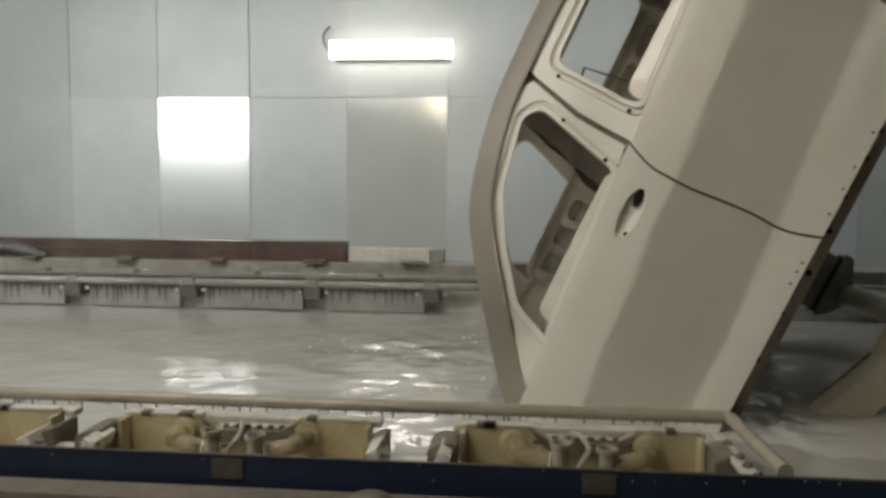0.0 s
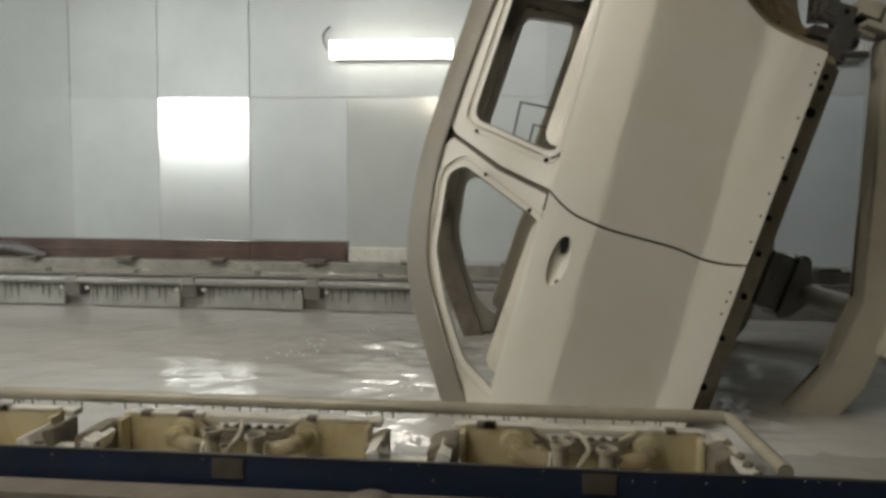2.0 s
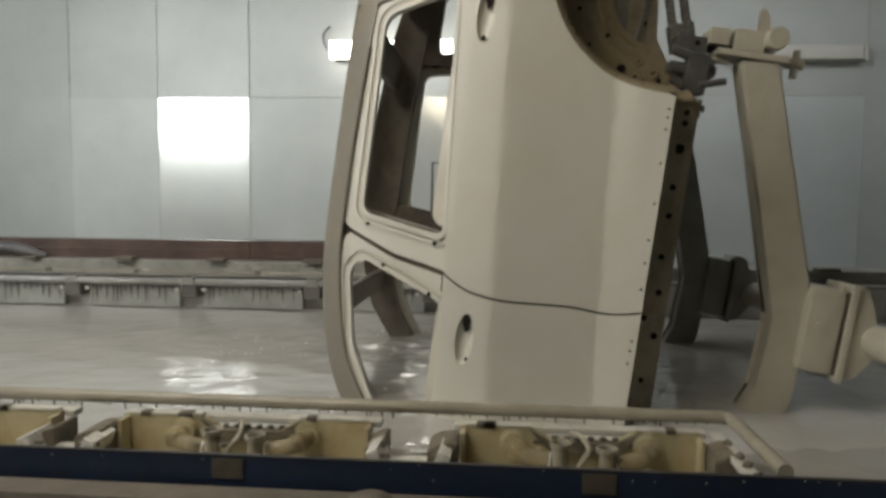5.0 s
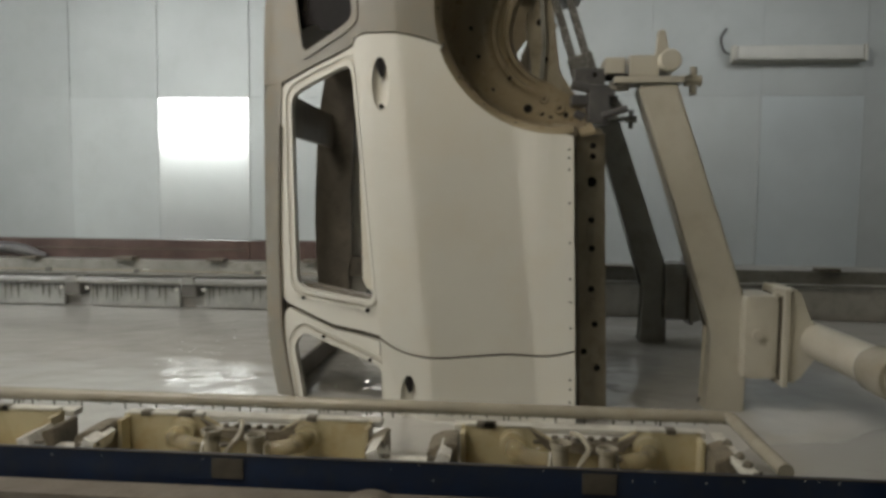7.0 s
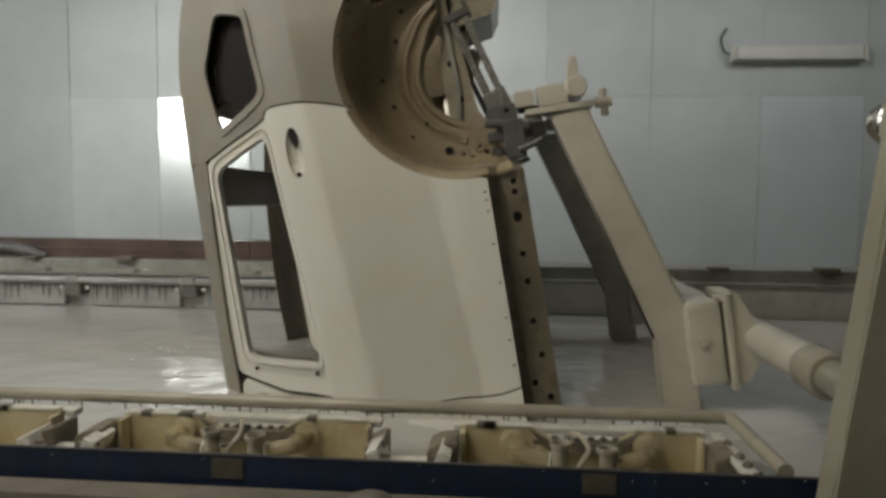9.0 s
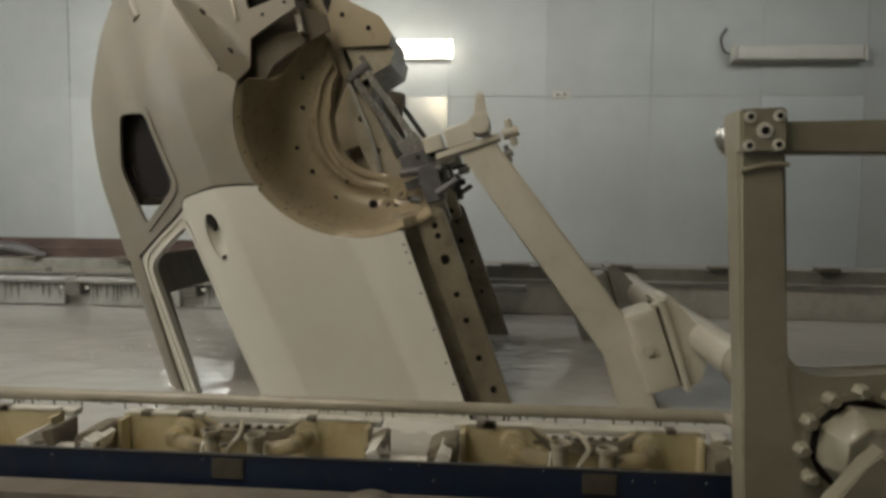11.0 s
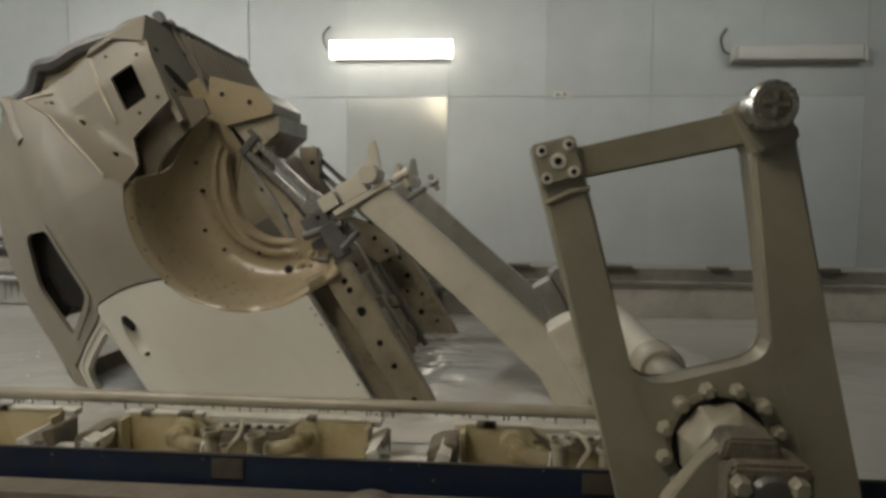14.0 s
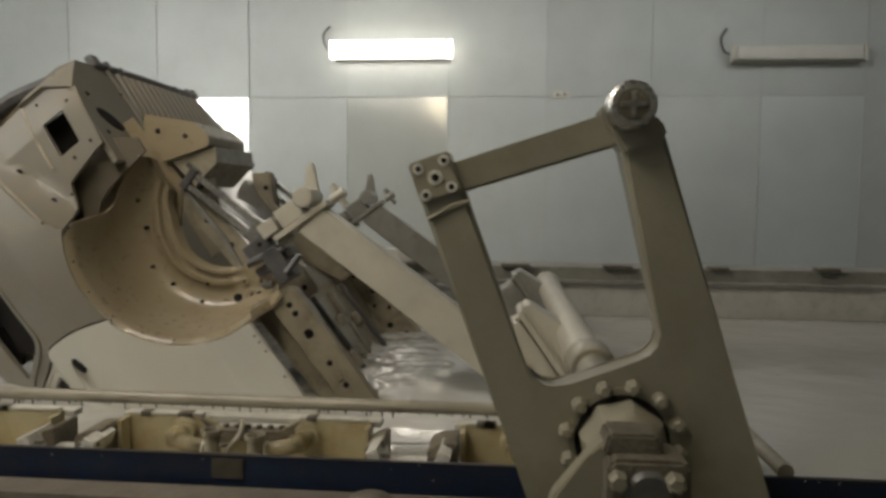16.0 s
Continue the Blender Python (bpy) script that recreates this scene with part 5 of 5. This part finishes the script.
def build_carrier():
    c = thing("turning_carrier", "beige coated steel carrier frame that turns the car", "carrier")
    arm(c, 2.40, CARRIER)
    # the far arm's dimmer light is put into a darker grey
    arm(c, 3.52, GREY_STEEL)
    bm = bmesh.new()
    tube(bm, [(0, 1.86, 0), (0, 3.70, 0)], 0.057, 28)
    part("shaft_tube", bm, CARRIER, c)
    bm = bmesh.new()
    tube(bm, [(0, 3.69, 0), (0, 3.70, 0), (0, 3.73, 0), (0, 3.735, 0), (0, 3.76, 0), (0, 3.765, 0), (0, 3.79, 0)], [0.06, 0.066, 0.066, 0.05, 0.05, 0.062, 0.056], 24)
    part("shaft_end", bm, CARRIER, c)
    part("shaft_core", tube(bmesh.new(), [(0, 1.30, 0), (0, 1.87, 0)], 0.046, 24), FRAME, c)
    bm = bmesh.new()
    tube(bm, [(0, 1.84, 0), (0, 1.86, 0), (0, 1.95, 0), (0, 1.97, 0)], [0.058, 0.066, 0.066, 0.058], 28)
    part("collar", bm, PIPE, c, "wet glossy coated collar")
    # the drive frame beside the tank
    y0, y1 = 1.318, 1.375
    f = part("drive_frame", prism(bmesh.new(), [(-0.119, 0.217), (-0.085, 0.217), (-0.085, 0.191), (-0.076, 0.174), (-0.059, 0.160), (-0.031, 0.151), (0.099, 0.114), (0.122, 0.112), (0.143, 0.118), (0.161, 0.134), (0.177, 0.179), (0.198, 0.179), (0.094, -0.185), (0.063, -0.284), (-0.202, -0.253), (-0.192, -0.128)], y0 - 0.0125, y1, 0.004), FRAME, c, "heavy beige steel drive frame")
    bm = bmesh.new()
    prism(bm, [(-0.067, 0.600), (0.016, 0.577), (-0.104, 0.148), (-0.135, -0.076), (-0.181, -0.274), (-0.306, -0.253), (-0.218, 0.038)], y0 - 0.015, y1, 0.009)
    part("post", bm, FRAME, f)
    bm = bmesh.new()
    prism(bm, [(0.372, 0.449), (0.292, 0.470), (0.157, 0.132), (0.089, -0.149), (0.053, -0.294), (0.131, -0.315), (0.172, -0.170)], y0 - 0.015, y1, 0.009)
    part("post", bm, FRAME, f)
    bm = bmesh.new()
    prism(bm, [(0.011, 0.624), (0.312, 0.530), (0.300, 0.467), (0.000, 0.566)], y0 - 0.005, y1 - 0.01, 0.005)
    part("top_bar", bm, FRAME, f)
    bm = bmesh.new()
    prism(bm, [(-0.048, 0.664), (0.029, 0.642), (0.009, 0.566), (-0.069, 0.588)], y0 - 0.03, y1 + 0.01, 0.004)
    cb = part("corner_block", bm, FRAME, f)
    for x, z, r in ((-0.036, 0.645, 0.011), (0.012, 0.631, 0.011), (-0.052, 0.597, 0.011), (-0.004, 0.583, 0.011), (-0.019, 0.614, 0.015)):
        bm = bmesh.new()
        tube(bm, [(x, y0 - 0.029, z), (x, y0 - 0.0325, z)], [r, r * 0.92], 18)
        b = part("bolt", bm, WHITE, cb)
        part("socket", tube(bmesh.new(), [(x, y0 - 0.0322, z), (x, y0 - 0.0335, z)], r * 0.5, 6), DARK, b)
    bm = bmesh.new()
    tube(bm, [(-0.075, y0 - 0.018, 0.558), (-0.025, y0 - 0.02, 0.554), (0.008, y0 - 0.018, 0.543)], 0.005, 8)
    part("weld_drip", bm, FRAME, f)
    bm = bmesh.new()
    tube(bm, [(0.336, y0 - 0.085, 0.517), (0.336, y0 - 0.08, 0.517), (0.336, y0 - 0.035, 0.517), (0.336, y0 + 0.02, 0.517)], [0.037, 0.042, 0.042, 0.03], 28)
    ro = part("guide_roller", bm, STEEL, f, "shiny steel guide roller")
    part("roller_face", tube(bmesh.new(), [(0.336, y0 - 0.084, 0.517), (0.336, y0 - 0.0875, 0.517)], 0.028, 20), CRUST_SHADE, ro)
    bm = bmesh.new()
    for a in (35, 125):
        box(bm, (-0.022, -0.003, -0.004), (0.022, 0.0, 0.004), 0.001, pose(0.336, y0 - 0.088, 0.517, 0, a, 0))
    part("roller_cross", bm, STEEL, ro)
    bm = bmesh.new()
    prism(bm, [(0.292, 0.543), (0.323, 0.548), (0.376, 0.465), (0.368, 0.434), (0.287, 0.449)], y0 - 0.03, y1, 0.006)
    part("roller_mount", bm, FRAME, f)
    bm = bmesh.new()
    tube(bm, [(-0.019, 1.385, 0.614), (-0.019, 1.392, 0.614), (-0.019, 1.435, 0.614), (-0.019, 1.44, 0.614)], [0.036, 0.042, 0.042, 0.036], 28)
    part("guide_roller", bm, STEEL, f, "shiny steel guide roller")
    # hub with its ring of bolts
    HX, HV = -0.013, 0.010
    bm = bmesh.new()
    tube(bm, [(HX, y0, HV), (HX, y0 - 0.0135, HV), (HX, y0 - 0.0145, HV)], [0.102, 0.102, 0.10], 36)
    hub = part("hub_plate", bm, FRAME, f)
    for k in range(12):
        a = radians(30 * k + 15)
        x, z = HX + 0.105 * math.cos(a), HV + 0.105 * math.sin(a)
        bm = bmesh.new()
        tube(bm, [(x, y0 - 0.013, z), (x, y0 - 0.024, z), (x, y0 - 0.036, z), (x, y0 - 0.040, z)], [0.0152, 0.0152, 0.0135, 0.009], 6 if k % 3 else 8)
        part("hub_bolt", bm, FRAME, hub)
    bm = bmesh.new()
    tube(bm, [(HX, y0, HV), (HX, y0 - 0.05, HV), (HX, y0 - 0.085, HV), (HX, y0 - 0.09, HV)], [0.082, 0.082, 0.064, 0.057], 8)
    part("hub_cap", bm, FRAME, hub)
    part("hub_groove", tube(bmesh.new(), [(HX, y0 - 0.013, HV), (HX, y0 - 0.018, HV)], 0.088, 32), DARK, hub)
    return c


def build_trolley():
    """The bearing block that rides along the rail and does not turn."""
    t = thing("rail_trolley", "beige coated bearing block on the conveyor rail, darkened for shadow", "trolley")
    # block and cap are coloured dark for the shadow they stand in
    bm = bmesh.new()
    prism(bm, [(-0.072, -0.05), (0.035, -0.05), (0.045, -0.06), (0.05, -0.30), (-0.085, -0.30), (-0.08, -0.06)], 1.05, 1.14, 0.006)
    b = part("bearing_block", bm, CRUST_SHADE, t)
    bm = bmesh.new()
    prism(bm, [(-0.075, -0.02), (0.0, -0.02), (0.012, -0.055), (-0.085, -0.055)], 1.08, 1.15, 0.005)
    part("cap", bm, CRUST_SHADE, b)
    for x in (-0.066, 0.018):
        bm = bmesh.new()
        tube(bm, [(x, 1.05, -0.078), (x, 1.03, -0.078), (x, 1.026, -0.078)], [0.015, 0.015, 0.011], 6)
        part("bolt", bm, FRAME, b)
    part("ring", tube(bmesh.new(), [(-0.018, 1.05, -0.10), (-0.018, 1.04, -0.10)], [0.036, 0.03], 24), BLACK, b)
    bm = bmesh.new()
    prism(bm, [(-0.072, -0.03), (-0.105, -0.065), (-0.16, -0.135), (-0.20, -0.30), (-0.09, -0.30)], 1.10, 1.14, 0.004)
    part("side_gusset", bm, FRAME, b)
    bm = bmesh.new()
    box(bm, (-0.30, 1.02, -1.051), (0.30, 1.20, -0.30), 0.01)
    part("running_gear", bm, FRAME, t)
    return t


def build_foam():
    """Froth that goes along with the car."""
    rnd = random.Random(11)
    bm = bmesh.new()
    for k in range(420):
        a, d = rnd.uniform(0, 1), rnd.gauss(0, 1)
        if k % 2:
            x, y = -0.55 + rnd.gauss(0, 0.10), rnd.uniform(2.2, 3.8)
        else:
            x, y = rnd.uniform(-2.9, -0.9), MID_Y + 0.1 + d * 0.45
        r = rnd.uniform(0.003, 0.012)
        ring = [(x + r * math.cos(t) * rnd.uniform(0.7, 1.2), y + r * math.sin(t) * rnd.uniform(0.7, 1.2)) for t in (0, 0.9, 1.8, 2.7, 3.6, 4.5, 5.4)]
        top = bm.verts.new((x, y, r * 0.28))
        vs = [bm.verts.new((p, q, -0.004)) for p, q in ring]
        for i in range(len(vs)):
            bm.faces.new((vs[i], vs[(i + 1) % len(vs)], top))
    ob = part("foam", bm, FOAM, angle=180)
    return tagged(ob, "pale froth flecks floating round the car", "foam", kind="stuff")


def build_wake():
    """Broken water that goes along with the car."""
    bm, rows = bmesh.new(), []
    nx, ny = 150, 110
    for j in range(ny + 1):
        row = []
        for i in range(nx + 1):
            x, y = -2.0 + 2.3 * i / nx, 1.95 + 2.25 * j / ny
            d = ((x + 0.75) / 1.12) ** 2 + ((y - MID_Y - 0.02) / 1.08) ** 2
            a = 0.024 * max(0, 1 - d) ** 0.7 * (1 - 0.88 * min(1, max(0, (x + 0.95) / 0.25)))
            n = 0.7 * noise.noise((x * 6, y * 8, 1.7)) + 0.6 * noise.noise((x * 15, y * 19, 5.2)) + 0.4 * noise.noise((x * 34, y * 40, 2.0))
            crest = abs(noise.noise((x * 9, y * 12, 8.0)))
            row.append(bm.verts.new((x, y, 0.004 - 0.03 * max(0, d - 0.75) + a * (n + 0.5 * crest))))
        rows.append(row)
    for a, b in zip(rows, rows[1:]):
        for i in range(nx):
            bm.faces.new((a[i], a[i + 1], b[i + 1], b[i]))
    ob = part("wake", bm, FROTH, angle=180)
    return tagged(ob, "choppy grey paint waves round the moving car", "waves", kind="stuff")


build_setting()
build_bath()
build_far_rim()
build_near_edge()
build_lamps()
car_body, spacer = build_car()
carrier = build_carrier()
trolley = build_trolley()
foam = build_foam()
wake = build_wake()


def motions():
    turning = [(t, pose(x, 0, HUB_Z, 0, -a, 0)) for t, x, a in TRAVEL]
    walk(car_body, turning)
    walk(spacer, turning)
    walk(carrier, turning)
    walk(trolley, [(t, pose(x, 0, HUB_Z + 0.108)) for t, x, a in TRAVEL])
    for lever in LEVERS:
        px, py, pz = lever.location
        walk(lever, [(t, pose(px, py, pz, 0, a, 0)) for t, x, a in TRAVEL])
    walk(wake, [(t, pose(x + 0.2, 0, WATER_Z)) for t, x, a in TRAVEL])
    walk(foam, [(t, pose(x + 0.35, 0, WATER_Z)) for t, x, a in TRAVEL])


motions()
